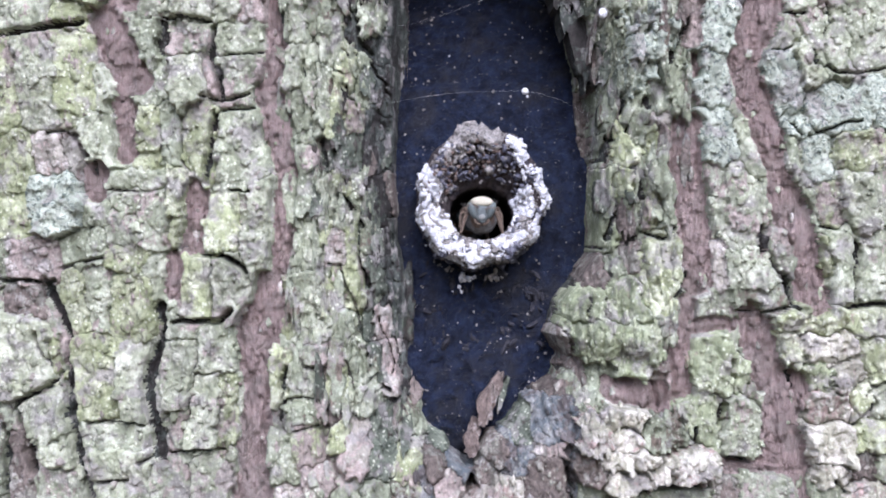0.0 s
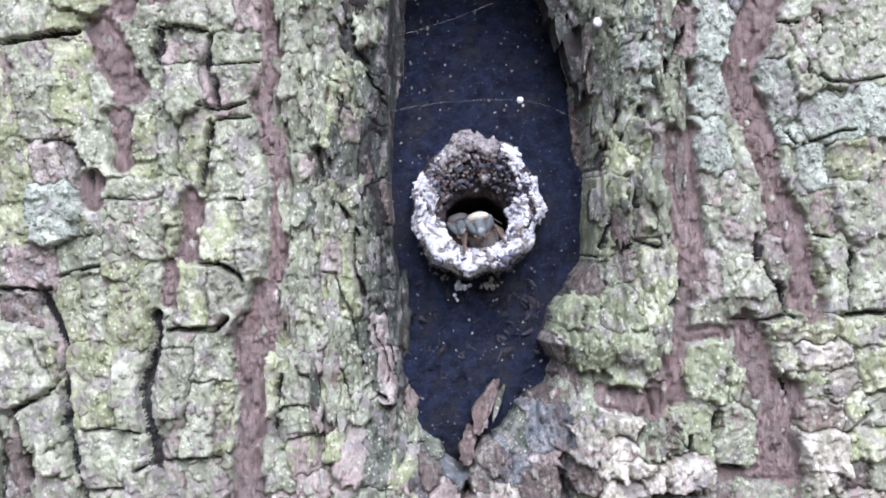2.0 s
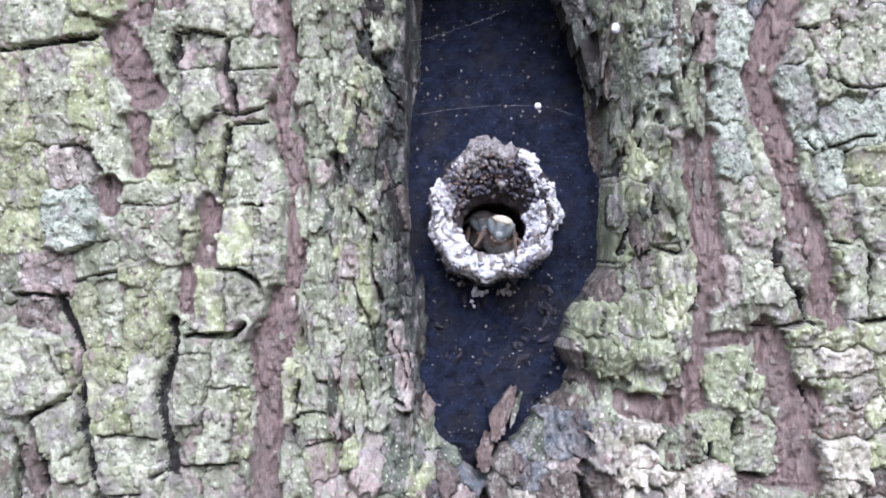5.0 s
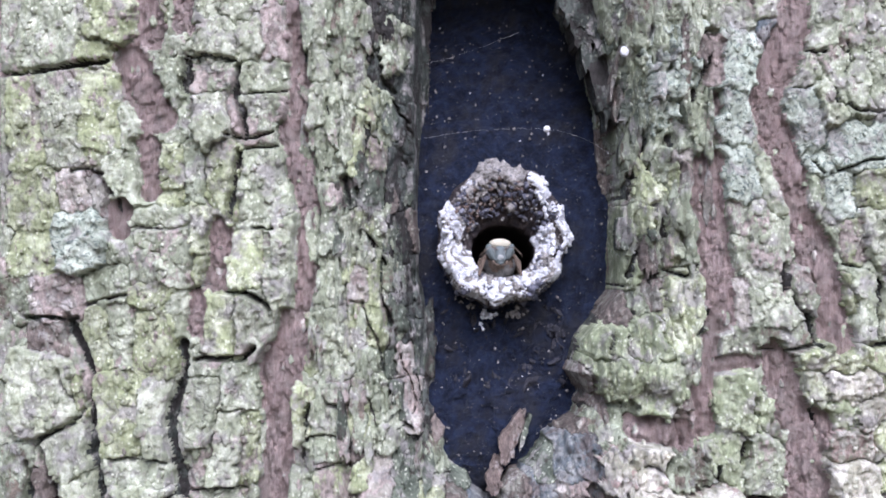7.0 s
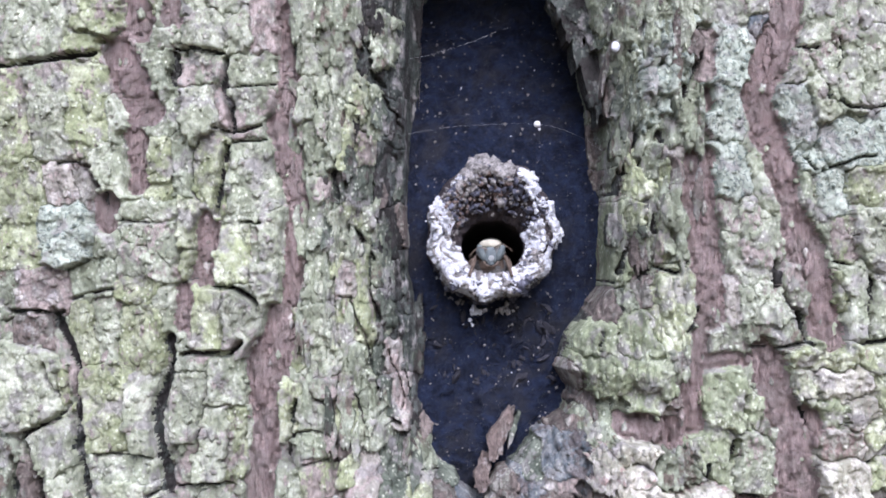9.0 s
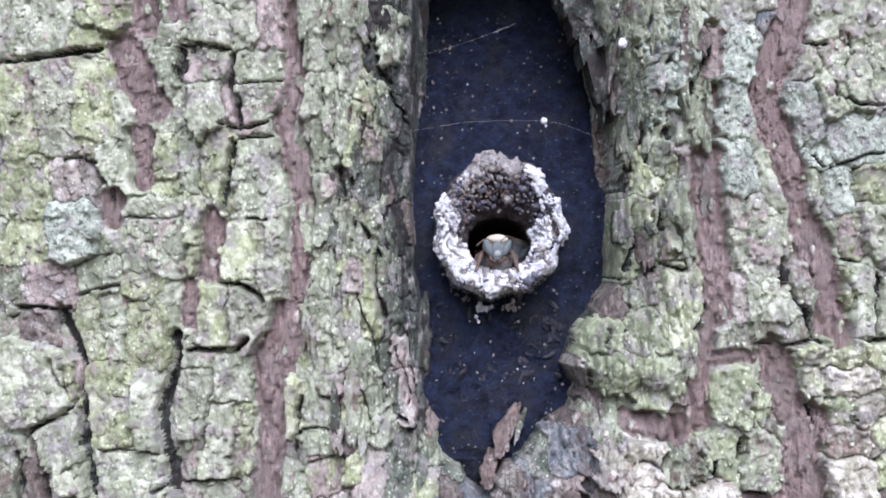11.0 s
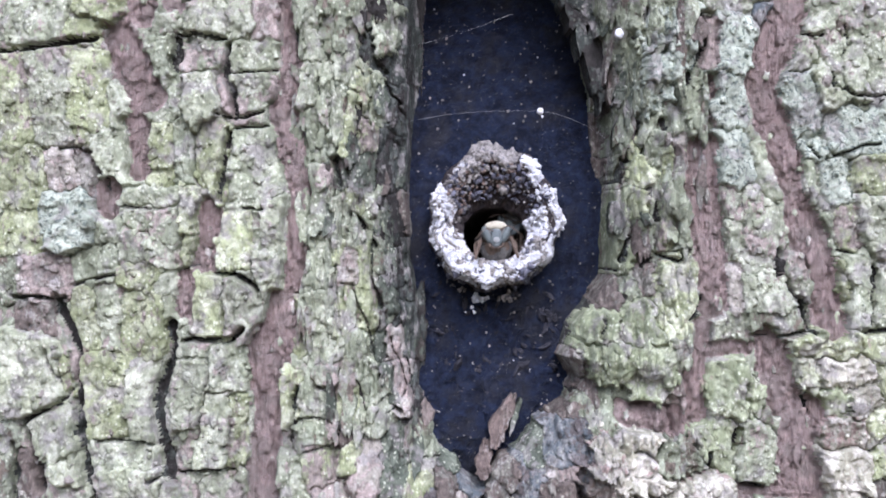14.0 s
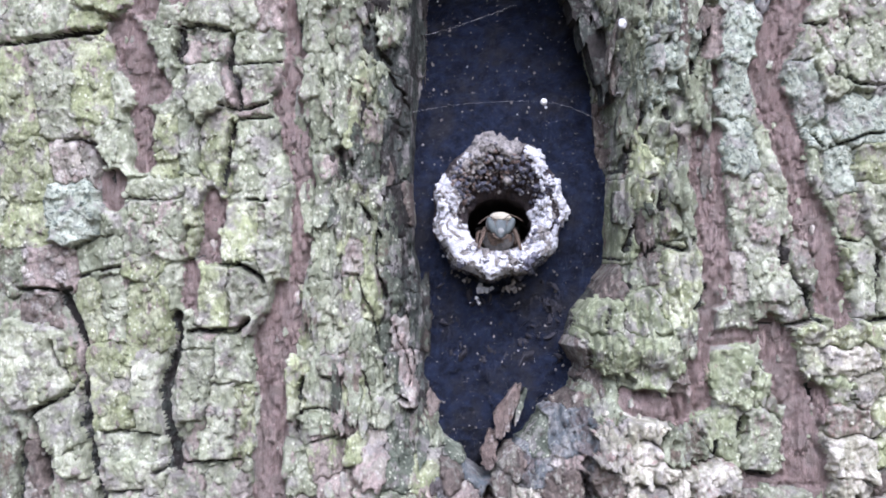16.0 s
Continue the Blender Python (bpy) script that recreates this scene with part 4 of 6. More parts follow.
    step = 0.6 * big * terraces(X * 0.27 + 3.7 * (under % 17), Z * 0.13 + 1.3 * (under % 23), 41)
    fx, fz = X + 0.5 * (wx - X), Z + 0.5 * (wz - Z)
    chips = 0.34 * np.minimum(big, 1) * facets(fx * 0.42, fz * 0.24, 211) + 0.22 * facets(fx * 0.68, fz * 0.42, 215) + 0.15 * facets(fx * 1.2, fz * 0.8, 221) + 0.08 * facets(fx * 2.1, fz * 1.6, 231)
    knots = np.where(lift > 2.3, 0.4 * facets(fx * 0.5, fz * 0.6, 241), 0)
    line = 0.8 * layered(X * 0.75 + 0.6 * layered(X * 0.1, Z * 0.09, 33, 2), Z * 0.07, 34, 4) + 0.45 * facets(fx * 0.8, fz * 0.13, 251)
    groove = np.exp(-(layered(X * 0.55 + 0.5 * layered(X * 0.12, Z * 0.1, 36, 2), Z * 0.075, 35, 3) / 0.07) ** 2)
    fibre = flank * (line - 1.0 * groove)
    crust = 0.08 * layered(X * 1.1, Z * 0.8, 42, 3) + 0.11 * layered(X * 2.8, Z * 2.1, 43, 3)
    top = lift * seam + slope + step + chips + knots + crust
    threads = 0.4 * layered(X * 1.3 + 0.5 * layered(X * 0.3, Z * 0.2, 37, 2), Z * 0.3, 12, 4) + 0.5 * facets(fx * 0.6, fz * 0.28, 261) + 0.3 * facets(fx * 1.4, fz * 0.7, 271) + 0.1 * layered(X * 3.0, Z * 1.9, 13, 3)
    old = 0.45 + 0.45 * terraces(X * 0.5, Z * 0.2, 39) + 0.5 * chips + crust
    ground = np.where(under == OLD, old, threads)
    rise = np.where(under >= 0, ground + (top - ground) * rim, ground) + fibre
    rise = rise - 0.5 * ease(np.abs(red + 0.35), 0.8, 0.0) - 0.2 * ease(red, 0.3, -1.2)
    deep = np.where(crack_wide < 0.45, 0.6, np.minimum(2.6, 0.6 + 1.3 * crack_wide))
    cut = ease(crack, 0.28, -0.42 * np.maximum(crack_wide, 0.45))
    rise = rise * (1 - 0.6 * cut) - deep * cut
    # weather rounds the sharpest edges
    soft = rise.copy()
    soft[1:-1, :] = 0.25 * rise[:-2] + 0.5 * rise[1:-1] + 0.25 * rise[2:]
    soft[:, 1:-1] = 0.25 * soft[:, :-2] + 0.5 * soft[:, 1:-1] + 0.25 * soft[:, 2:]
    rise = 0.9 * rise + 0.1 * soft
    wall = 9.0 * np.clip((inward + 0.4) / 0.9, 0, 1) * (Z > -35)
    return xs, zs, depth(X, Z) - rise + wall, label, inward


FIELD_X, FIELD_Z, FIELD_D, FIELD_LABEL, FIELD_IN = bark_field()


def surface(x, z):
    """Depth of the bark's surface at a place, mm."""
    i = int(np.clip(round((x - WEST) / CELL), 0, len(FIELD_X) - 1))
    j = int(np.clip(round((z - FOOT) / CELL), 0, len(FIELD_Z) - 1))
    return float(FIELD_D[j, i])


# ---- the ground and the tree ----
def make_ground():
    n = 60
    ring = [0.3 * 1.13 ** k for k in range(n)]
    verts, faces = [(0, TRUNK_R * MM, -1.2)], []
    for r in ring:
        for k in range(48):
            a = 2 * math.pi * k / 48
            z = -1.2 + 0.05 * float(layered(math.cos(a) * r * 0.6, math.sin(a) * r * 0.6, 5)) * min(1, r)
            verts.append((r * math.cos(a), TRUNK_R * MM + r * math.sin(a), z))
    faces += [(0, 1 + k, 1 + (k + 1) % 48) for k in range(48)]
    for j in range(n - 1):
        a = 1 + 48 * j
        faces += [(a + k, a + 48 + k, a + 48 + (k + 1) % 48, a + (k + 1) % 48) for k in range(48)]
    ob = new("ground", mesh("ground", verts, faces, SOIL))
    tagged(ob, "brown forest soil with leaf litter", "ground", kind="structure")


make_ground()
tree = tagged(new("tree"), "old tree trunk with furrowed grey-green lichen-crusted bark and a dark hollow", "tree")
tree.matrix_basis = pose(0, TRUNK_R * MM, -1.2)
TO_TREE = Matrix.Translation((0, -TRUNK_R * MM, 1.2))




def make_trunk():
    around = np.pi * TRUNK_R
    xs = np.concatenate([np.linspace(-around, -100, 60), [-92], np.arange(-84, 84.1, 0.8), [92], np.linspace(100, around, 60)[:-1]])
    zs = np.concatenate([np.linspace(-1230, -100, 40), [-80], np.arange(-62, 92.1, 0.8), [105], np.linspace(125, 2600, 60)])
    X, Z = np.meshgrid(xs, zs)
    front = np.clip((95 - np.abs(X)) / 30, 0, 1) * np.clip((Z + 70) / 15, 0, 1) * np.clip((100 - Z) / 15, 0, 1)
    left, right = lips(Z)
    inward = np.minimum(X - left, right - X)
    wall = 10.5 * np.clip((inward + 0.4) / 0.9, 0, 1) * (Z > -35) * (Z < 58)
    rough = 1.2 * layered(X * 0.16, Z * 0.06, 11) + 1.1 * layered(X * 0.9, Z * 0.2, 12, 3) + 0.6 * layered(X * 2.0, Z * 0.8, 13, 2)
    ridges = (14 * layered(X * 0.018, Z * 0.003, 14, 4) - 12 * np.exp(-(layered(X * 0.02 + 9, Z * 0.004, 16, 2) / 0.12) ** 2)) * (1 - front)
    D = (depth(X, Z) + wall) * front + 0.3 + rough * 0.8 - ridges
    # the trunk widens to its foot
    D = D - 60 * np.clip((-Z - 300) / 900, 0, 1) ** 2 + 50 * np.clip((Z - 300) / 2300, 0, 1)
    flat = on_trunk(X, Z, D).reshape(-1, 3)
    hole = ((inward > 1.5) & (Z > -33) & (Z < 57)) | ((X > WEST + 1) & (X < EAST - 1) & (Z > FOOT + 1) & (Z < HEAD_ROOM - 1))
    nx, faces = len(xs), []
    for j in range(len(zs) - 1):
        for i in range(nx - 1):
            if not (hole[j, i] and hole[j, i + 1] and hole[j + 1, i] and hole[j + 1, i + 1]):
                a = j * nx + i
                faces.append((a, a + 1, a + nx + 1, a + nx))
        a = j * nx
        faces.append((a + nx - 1, a, a + nx, a + 2 * nx - 1))
    # the cut top closes the trunk
    faces.append(tuple(range((len(zs) - 1) * nx, len(zs) * nx)))
    me = mesh("trunk", flat, faces, FURROW)
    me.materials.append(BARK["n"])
    me.materials.append(BARK["g"])
    # bark close to the lips is coloured near-black in place of shade
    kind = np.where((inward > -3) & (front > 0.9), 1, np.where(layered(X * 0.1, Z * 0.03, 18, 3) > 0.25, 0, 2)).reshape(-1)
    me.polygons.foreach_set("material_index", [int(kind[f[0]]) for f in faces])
    part("trunk", me, tree, "weathered grey-brown trunk", TO_TREE)


make_trunk()


def patch(name, cells, materials, kinds, skirt):
    """One piece of the bark: the cells of the field that belong to it, with broken sides going down into the trunk."""
    nx = len(FIELD_X)
    a = cells[0] * nx + cells[1]
    quads = np.stack([a, a + 1, a + nx + 1, a + nx], -1)
    used, index = np.unique(quads, return_inverse=True)
    index = index.reshape(-1, 4)
    j, i = used // nx, used % nx
    top = on_trunk(FIELD_X[i], FIELD_Z[j], FIELD_D[j, i])
    sides = np.concatenate([index[:, [k, (k + 1) % 4]] for k in range(4)])
    key = sides.min(1) * len(used) + sides.max(1)
    _, first, count = np.unique(key, return_index=True, return_counts=True)
    rim = sides[first[count == 1]]
    edge, place = np.unique(rim, return_inverse=True)
    place = place.reshape(-1, 2) + len(used)
    low = on_trunk(FIELD_X[i[edge]], FIELD_Z[j[edge]], FIELD_D[j[edge], i[edge]] + skirt)
    walls = np.stack([rim[:, 1], rim[:, 0], place[:, 0], place[:, 1]], -1)
    verts = np.concatenate([top, low])
    middle = top.mean(0)
    me = mesh(name, verts - middle, np.concatenate([index, walls]).tolist(), materials[0])
    for m in materials[1:]:
        me.materials.append(m)
    flags = np.ones(len(me.polygons), bool)
    flags[len(index):] = False
    me.polygons.foreach_set("use_smooth", flags)
    if kinds is not None:
        me.polygons.foreach_set("material_index", np.concatenate([kinds, np.zeros(len(walls), int)]).astype(int).tolist())
    return part(name, me, tree, "", TO_TREE @ Matrix.Translation(middle))


def make_bark():
    owner = FIELD_LABEL[:-1, :-1].copy()
    gone = (FIELD_IN > 1.6) & (FIELD_Z[:, None] > -33)
    gone = gone[:-1, :-1] & gone[1:, 1:]
    owner[gone] = -9
    for k, row in enumerate(PLATES):
        cells = np.nonzero(owner == k)
        if len(cells[0]) > 40:
            patch("bark_plate", cells, [BARK[row[6]]], None, 2.0)
        else:
            owner[cells] = OLD
    rest = np.nonzero((owner < 0) & (owner > -9))
    X, Z = FIELD_X[rest[1]], FIELD_Z[rest[0]]
    sort = owner[rest]
    # crack floors and the strip along the lips carry painted shade (n)
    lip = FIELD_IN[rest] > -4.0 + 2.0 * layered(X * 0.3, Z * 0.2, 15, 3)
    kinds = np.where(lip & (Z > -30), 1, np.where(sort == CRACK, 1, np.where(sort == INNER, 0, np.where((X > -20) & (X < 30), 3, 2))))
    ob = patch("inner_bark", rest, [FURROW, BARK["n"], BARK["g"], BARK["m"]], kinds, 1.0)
    tagged(ob, "reddish-brown fibrous inner bark in the furrows")


make_bark()
NEST = (5.5, 7.2)           # middle of the nest's mouth ring
HOLE = (5.55, 5.15)         # middle of the opening
HOLE_W, HOLE_H = 4.65, 3.95



def make_lining():
    xs, zs = np.arange(-13, 28, 0.4), np.arange(-37, 60, 0.4)
    X, Z = np.meshgrid(xs, zs)
    slope = np.interp(Z, [-34, -29, -24, -15, -8, 12, 24, 45, 90], [19.0, 12.5, 11.0, 15.5, 17.5, 17.8, 22.0, 33.0, 44.0])
    Y = slope + 1.1 * layered(X * 0.22, Z * 0.18, 21) + 0.45 * layered(X * 1.2, Z * 1.1, 22, 3) + 0.6 * (Z < -1) * facets(X * 0.5, Z * 0.5, 281)
    left, right = lips(Z)
    Y = Y - 3.0 * np.clip((X - right + 1.5) / 5, 0, 1) ** 2 * (Z > -18) - 3.0 * np.clip((left + 1.5 - X) / 5, 0, 1) ** 2 * (Z > -18)
    V = np.stack([X, Y + X * X / (2 * TRUNK_R), Z], -1).reshape(-1, 3) * MM
    gone = ((X - HOLE[0]) / 6.5) ** 2 + ((Z - HOLE[1]) / 6.0) ** 2 < 1
    out = (X < left - 4.5) | (X > right + 4.5)
    nx, faces = len(xs), []
    for j in range(len(zs) - 1):
        for i in range(nx - 1):
            if not gone[j, i] and not (out[j, i] and out[j + 1, i + 1]):
                a = j * nx + i
                faces.append((a, a + 1, a + nx + 1, a + nx))
    part("hollow_lining", mesh("hollow_lining", V, faces, LINING), tree, "blackened resin-coated wall of the hollow", TO_TREE)
    # pale crumbs stuck to the wall
    rng = np.random.default_rng(47)
    base = bmesh.new()
    bmesh.ops.create_icosphere(base, subdivisions=1, radius=1.0)
    unit, tris = np.array([v.co[:] for v in base.verts]), [[v.index for v in f.verts] for f in base.faces]
    base.free()
    spots = V.reshape(-1, 3)[~(gone | (X < left + 1) | (X > right - 1)).ravel()]
    for label, material, count, small, large in (("scattered white crumbs of wax", WHITE_WAX, 20, 0.08, 0.22), ("scattered grey crumbs of resin", GREY_WAX, 120, 0.08, 0.26)):
        vs, fs = [], []
        for _ in range(count):
            p = spots[rng.integers(len(spots))]
            n = len(vs)
            size = small + (large - small) * rng.uniform() ** 2
            shape = (unit + rng.normal(0, 0.25, unit.shape)) * (rng.uniform(0.6, 1.2), 0.6, rng.uniform(0.7, 1.5))
            vs.extend(p + shape * size * MM)
            fs.extend([i + n for i in t] for t in tris)
        tagged(part("wax_crumbs", mesh("wax_crumbs", vs, fs, material), tree, label, TO_TREE), kind="stuff")


make_lining()




def splinter(x, z, w, h, lean, lift, curl, seed):
    """A thin upright splinter of bark: held at its top, its ragged foot standing off the trunk by curl mm."""
    rows, cols = 18, 9
    v, u = np.meshgrid(np.linspace(0, 1, rows), np.linspace(-1, 1, cols), indexing="ij")
    ragged = 0.3 * layered(u[:1] * 1.3 + seed * 1.9, u[:1] * 0, 75, 3)
    wide = 0.5 * w * (0.1 + 0.9 * np.sin(np.pi * np.clip(v * 0.72 + 0.05, 0, 1)) ** 0.8) * (1 + 0.5 * layered(v * 5 + seed, np.sign(u) + seed, 71, 3))
    X = x + u * wide + lean * v + 0.35 * w * layered(v * 2.2 + seed * 1.7, v * 0, 72, 2)
    Z = z + h / 2 - h * v * (1 + ragged * v) - 0.12 * h * (1 - v) * np.abs(layered(u * 1.7 + seed, u * 0, 76, 2))
    front = depth(X, Z) - lift - curl * v ** 2 - 0.09 * w * (1 - u * u) - 0.5 * layered(X * 1.3, Z * 0.5, 73, 3) - 0.3 * layered(X * 3.0, Z * 1.6, 74, 3)
    back = depth(X, Z) + 1.0 - curl * 0.6 * v ** 2
    faces, n = [], rows * cols
    for j in range(rows - 1):
        for i in range(cols - 1):
            a = j * cols + i
            faces += [(a, a + cols, a + cols + 1, a + 1), (n + a, n + a + 1, n + a + cols + 1, n + a + cols)]
    rim = [i for i in range(cols)] + [j * cols + cols - 1 for j in range(1, rows)] + [n - 1 - i for i in range(1, cols)] + [j * cols for j in range(rows - 2, 0, -1)]
    faces += [(rim[i], rim[(i + 1) % len(rim)], n + rim[(i + 1) % len(rim)], n + rim[i]) for i in range(len(rim))]
    return np.concatenate([on_trunk(X, Z, front).reshape(-1, 3), on_trunk(X, Z, back).reshape(-1, 3)]), faces




def make_splinters():
    rng = np.random.default_rng(12)

    def put(x, z, w, h, lean, lift, curl, kind, seed):
        verts, faces = splinter(x, z, w, h, lean, lift, curl, seed)
        middle = verts.mean(0)
        part("bark_splinter", mesh("bark_splinter", verts - middle, faces, BARK[kind], seed % 2 == 0), tree, "", TO_TREE @ Matrix.Translation(middle))

    for k in range(120):
        side = -1 if k < 66 else 1
        off = rng.uniform(0.4, 15 if side < 0 else 11)
        z = rng.uniform(-24 if side < 0 else 4, 40)
        x = (lips(z)[0] if side < 0 else lips(z)[1]) + side * off
        # splinters nearest the lips get more of the shade-coloured kinds n and M
        kind = ("nMMnd" if side < 0 else "dMmdm")[rng.integers(5)] if off < 4.5 else ("mmMmg" if side < 0 else "mmdgm")[rng.integers(5)]
        rise = float(depth(x, z)) - surface(x, z)
        put(x, z, rng.uniform(0.6, 1.9), rng.uniform(2.5, 8.5), rng.uniform(-0.5, 0.5) - 0.2 * side, rise + rng.uniform(-0.3, 0.35), rng.uniform(0.1, 0.7), kind, k + 1)
    # torn edges inside the hollow, high at the one lip and low at the other; shade painted in as near-black bark
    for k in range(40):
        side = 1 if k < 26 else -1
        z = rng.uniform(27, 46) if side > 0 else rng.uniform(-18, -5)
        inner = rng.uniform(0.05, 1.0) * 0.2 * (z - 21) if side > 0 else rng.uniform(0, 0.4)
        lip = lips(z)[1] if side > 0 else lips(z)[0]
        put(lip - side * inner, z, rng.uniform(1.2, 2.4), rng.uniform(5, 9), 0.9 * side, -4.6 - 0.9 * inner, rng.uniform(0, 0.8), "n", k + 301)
    # curled brown splinters that stand in the hollow's foot
    put(8.6, -21.0, 2.6, 6.6, -2.6, 1.0, 0.8, "s", 511)
    put(7.6, -22.4, 1.3, 5.6, -2.2, 1.6, 0.6, "s", 512)
    put(9.6, -20.6, 0.9, 4.6, -1.4, 1.6, 0.5, "M", 514)
    put(4.6, -26.4, 2.2, 4.6, -0.9, 0.6, 0.6, "s", 513)


make_splinters()


def make_scatter():
    """The bark that goes on round the plates, and small scales and crumbs on it, too many to count."""
    rng = np.random.default_rng(4)
    pools = {}

    def put(kind, verts, faces):
        vs, fs = pools.setdefault(kind, ([], []))
        n = len(vs)
        vs.extend(verts)
        fs.extend(tuple(i + n for i in f) for f in faces)

    def scale_of(x, z, w, h, lift, tilt):
        """A small torn flake that lies on the bark and stands off it at its foot."""
        n = 11
        a = np.linspace(0, 2 * np.pi, n, endpoint=False) + rng.uniform(0, 1)
        r = rng.uniform(0.5, 1.2, n)
        d = surface(x, z)
        ex, ez = x + 0.5 * w * r * np.cos(a), z + 0.5 * h * r * np.sin(a)
        rim = on_trunk(ex, ez, d - lift + tilt * (ez - z) + rng.uniform(-0.06, 0.06, n))
        inner = on_trunk(x + 0.55 * (ex - x), z + 0.55 * (ez - z), d - lift - rng.uniform(0.0, 0.2) + tilt * 0.55 * (ez - z))
        foot = on_trunk(ex, ez, np.full(n, d + 0.8))
        faces = [tuple(range(n))]
        for j in range(2):
            faces += [(j * n + i, (j + 1) * n + i, (j + 1) * n + (i + 1) % n, j * n + (i + 1) % n) for i in range(n)]
        return np.concatenate([inner, rim, foot]), faces

    # rounded plates beyond the detailed stretch
    outer = []
    for _ in range(2600):
        x, z = rng.uniform(-84, 84), rng.uniform(-62, 92)
        w, h = rng.uniform(3, 6.5), rng.uniform(5, 12)
        if WEST - w / 2 < x < EAST + w / 2 and FOOT - h / 2 < z < HEAD_ROOM + h / 2:
            continue
        left, right = lips(z)
        if left - 1 < x < right + 1 and -34 < z < 57:
            continue
        if all(abs(x - o[0]) > (w + o[2]) * 0.46 or abs(z - o[1]) > (h + o[3]) * 0.46 for o in outer):
            outer.append((x, z, w, h))
            lift, kind = rng.uniform(1.2, 2.2), "gygmwd"[rng.integers(6)]
            a = np.linspace(0, 2 * np.pi, 28, endpoint=False)
            r = 0.52 * (np.abs(np.cos(a)) ** 4 + np.abs(np.sin(a)) ** 4) ** -0.25 * (1 + 0.16 * layered(3 * np.cos(a) + x, 3 * np.sin(a) + z, 65, 3))
            rows = []
            for rho, up in ((0.3, 1.05), (0.65, 1.02), (0.92, 0.95), (1.0, 0.7), (1.0, -0.5)):
                px, pz = x + rho * r * w * np.cos(a), z + rho * r * h * np.sin(a)
                rows.append(on_trunk(px, pz, depth(px, pz) - lift * up - 0.4 * layered(px * 0.5, pz * 0.3, 41, 3)))
            faces = [tuple(range(28))]
            for j in range(4):
                faces += [(28 * j + i, 28 * j + 28 + i, 28 * j + 28 + (i + 1) % 28, 28 * j + (i + 1) % 28) for i in range(28)]
            put(kind, np.concatenate(rows), faces)
    # chips in the open furrows
    for width, kind, way in FISSURES:
        for (x1, z1), (x2, z2) in zip(way, way[1:]):
            for _ in range(int(math.hypot(x2 - x1, z2 - z1) * width * 0.14) if kind == "r" else 0):
                t, w = rng.uniform(), rng.uniform(0.4, 1.3)
                put("fffpgd"[rng.integers(6)], *scale_of(x1 + t * (x2 - x1) + rng.normal(0, 0.28) * width, z1 + t * (z2 - z1), w, w * rng.uniform(0.9, 2.6), rng.uniform(0.05, 0.25), rng.uniform(-0.1, 0.2)))
    # little scales and lichen crumbs
    for _ in range(2600):
        x, z = rng.uniform(-63, 65), rng.uniform(-38, 42)
        left, right = lips(z)
        if left - 1.5 < x < right + 1.5 and z > -27:
            continue
        i, j = int((x - WEST) / CELL), int((z - FOOT) / CELL)
        owner = int(FIELD_LABEL[j, i])
        if owner == CRACK:
            continue
        w = rng.uniform(0.25, 0.9) if rng.uniform() < 0.8 else rng.uniform(0.9, 1.7)
        kind = PLATES[owner][6] if owner >= 0 else "f" if owner == INNER else "m"
        tall = rng.uniform(1.2, 3.2) if owner == INNER or -20 < x < 34 else rng.uniform(0.7, 1.6)
        put(kind, *scale_of(x, z, w, w * tall, rng.uniform(0.05, 0.28), rng.uniform(-0.12, 0.2)))
    for kind, (vs, fs) in pools.items():
        ob = part("bark_rubble", mesh("bark_rubble", vs, fs, BARK.get(kind, FURROW)), tree, "small loose bark scales", TO_TREE)
        tagged(ob, kind="stuff")


make_scatter()


# ---- the nest mouth ----
def lump(seed, bumps=0.3, level=2, stretch=(1, 1, 1)):
    bm = bmesh.new()
    bmesh.ops.create_icosphere(bm, subdivisions=level, radius=1.0)
    for v in bm.verts:
        p = v.co.copy()
        v.co = p * (1 + bumps * noise.noise(p * 1.3 + Vector((seed * 3.1, 0, 0))) + 0.5 * bumps * noise.noise(p * 3.1 + Vector((0, seed * 2.3, 0))) + 0.3 * bumps * noise.noise(p * 6.5 + Vector((0, 0, seed * 1.7))))
        v.co = Vector((v.co.x * stretch[0], v.co.y * stretch[1], v.co.z * stretch[2]))
    return bm


nest = tagged(new("nest_entrance"), "bee nest entrance tube of dark resin crusted with white crumbs", "nest entrance")
nest.matrix_basis = pose(NEST[0] * MM, 17.5 * MM, NEST[1] * MM)
TO_NEST = nest.matrix_basis.inverted()


def ring_curves(a):
    """Foot, crest and throat of the mouth at the angle a (0 at the right, turning up): x, z of each, mm."""
    ca, sa = np.cos(a), np.sin(a)
    lobes = 1 + 0.07 * np.exp(-((np.mod(a, 2 * np.pi) - 1.66) / 0.33) ** 2) + 0.085 * np.exp(-((np.mod(a, 2 * np.pi) - 0.95) / 0.17) ** 2) - 0.05 * np.exp(-((np.mod(a, 2 * np.pi) - 2.25) / 0.15) ** 2) - 0.03 * np.exp(-((np.mod(a, 2 * np.pi) - 4.75) / 0.3) ** 2) + 0.02 * np.cos(3 * a + 0.6) + 0.014 * np.cos(7 * a - 0.8) + 0.03 * np.cos(11 * a)
    foot = np.stack([NEST[0] + 9.9 * lobes * ca, NEST[1] + 10.6 * lobes * sa], -1)
    crest = np.stack([NEST[0] + 8.3 * lobes * ca, NEST[1] - 0.3 + 8.6 * lobes * sa], -1)
    throat = np.stack([HOLE[0] + HOLE_W * ca, HOLE[1] + HOLE_H * sa], -1)
    return foot, crest, throat


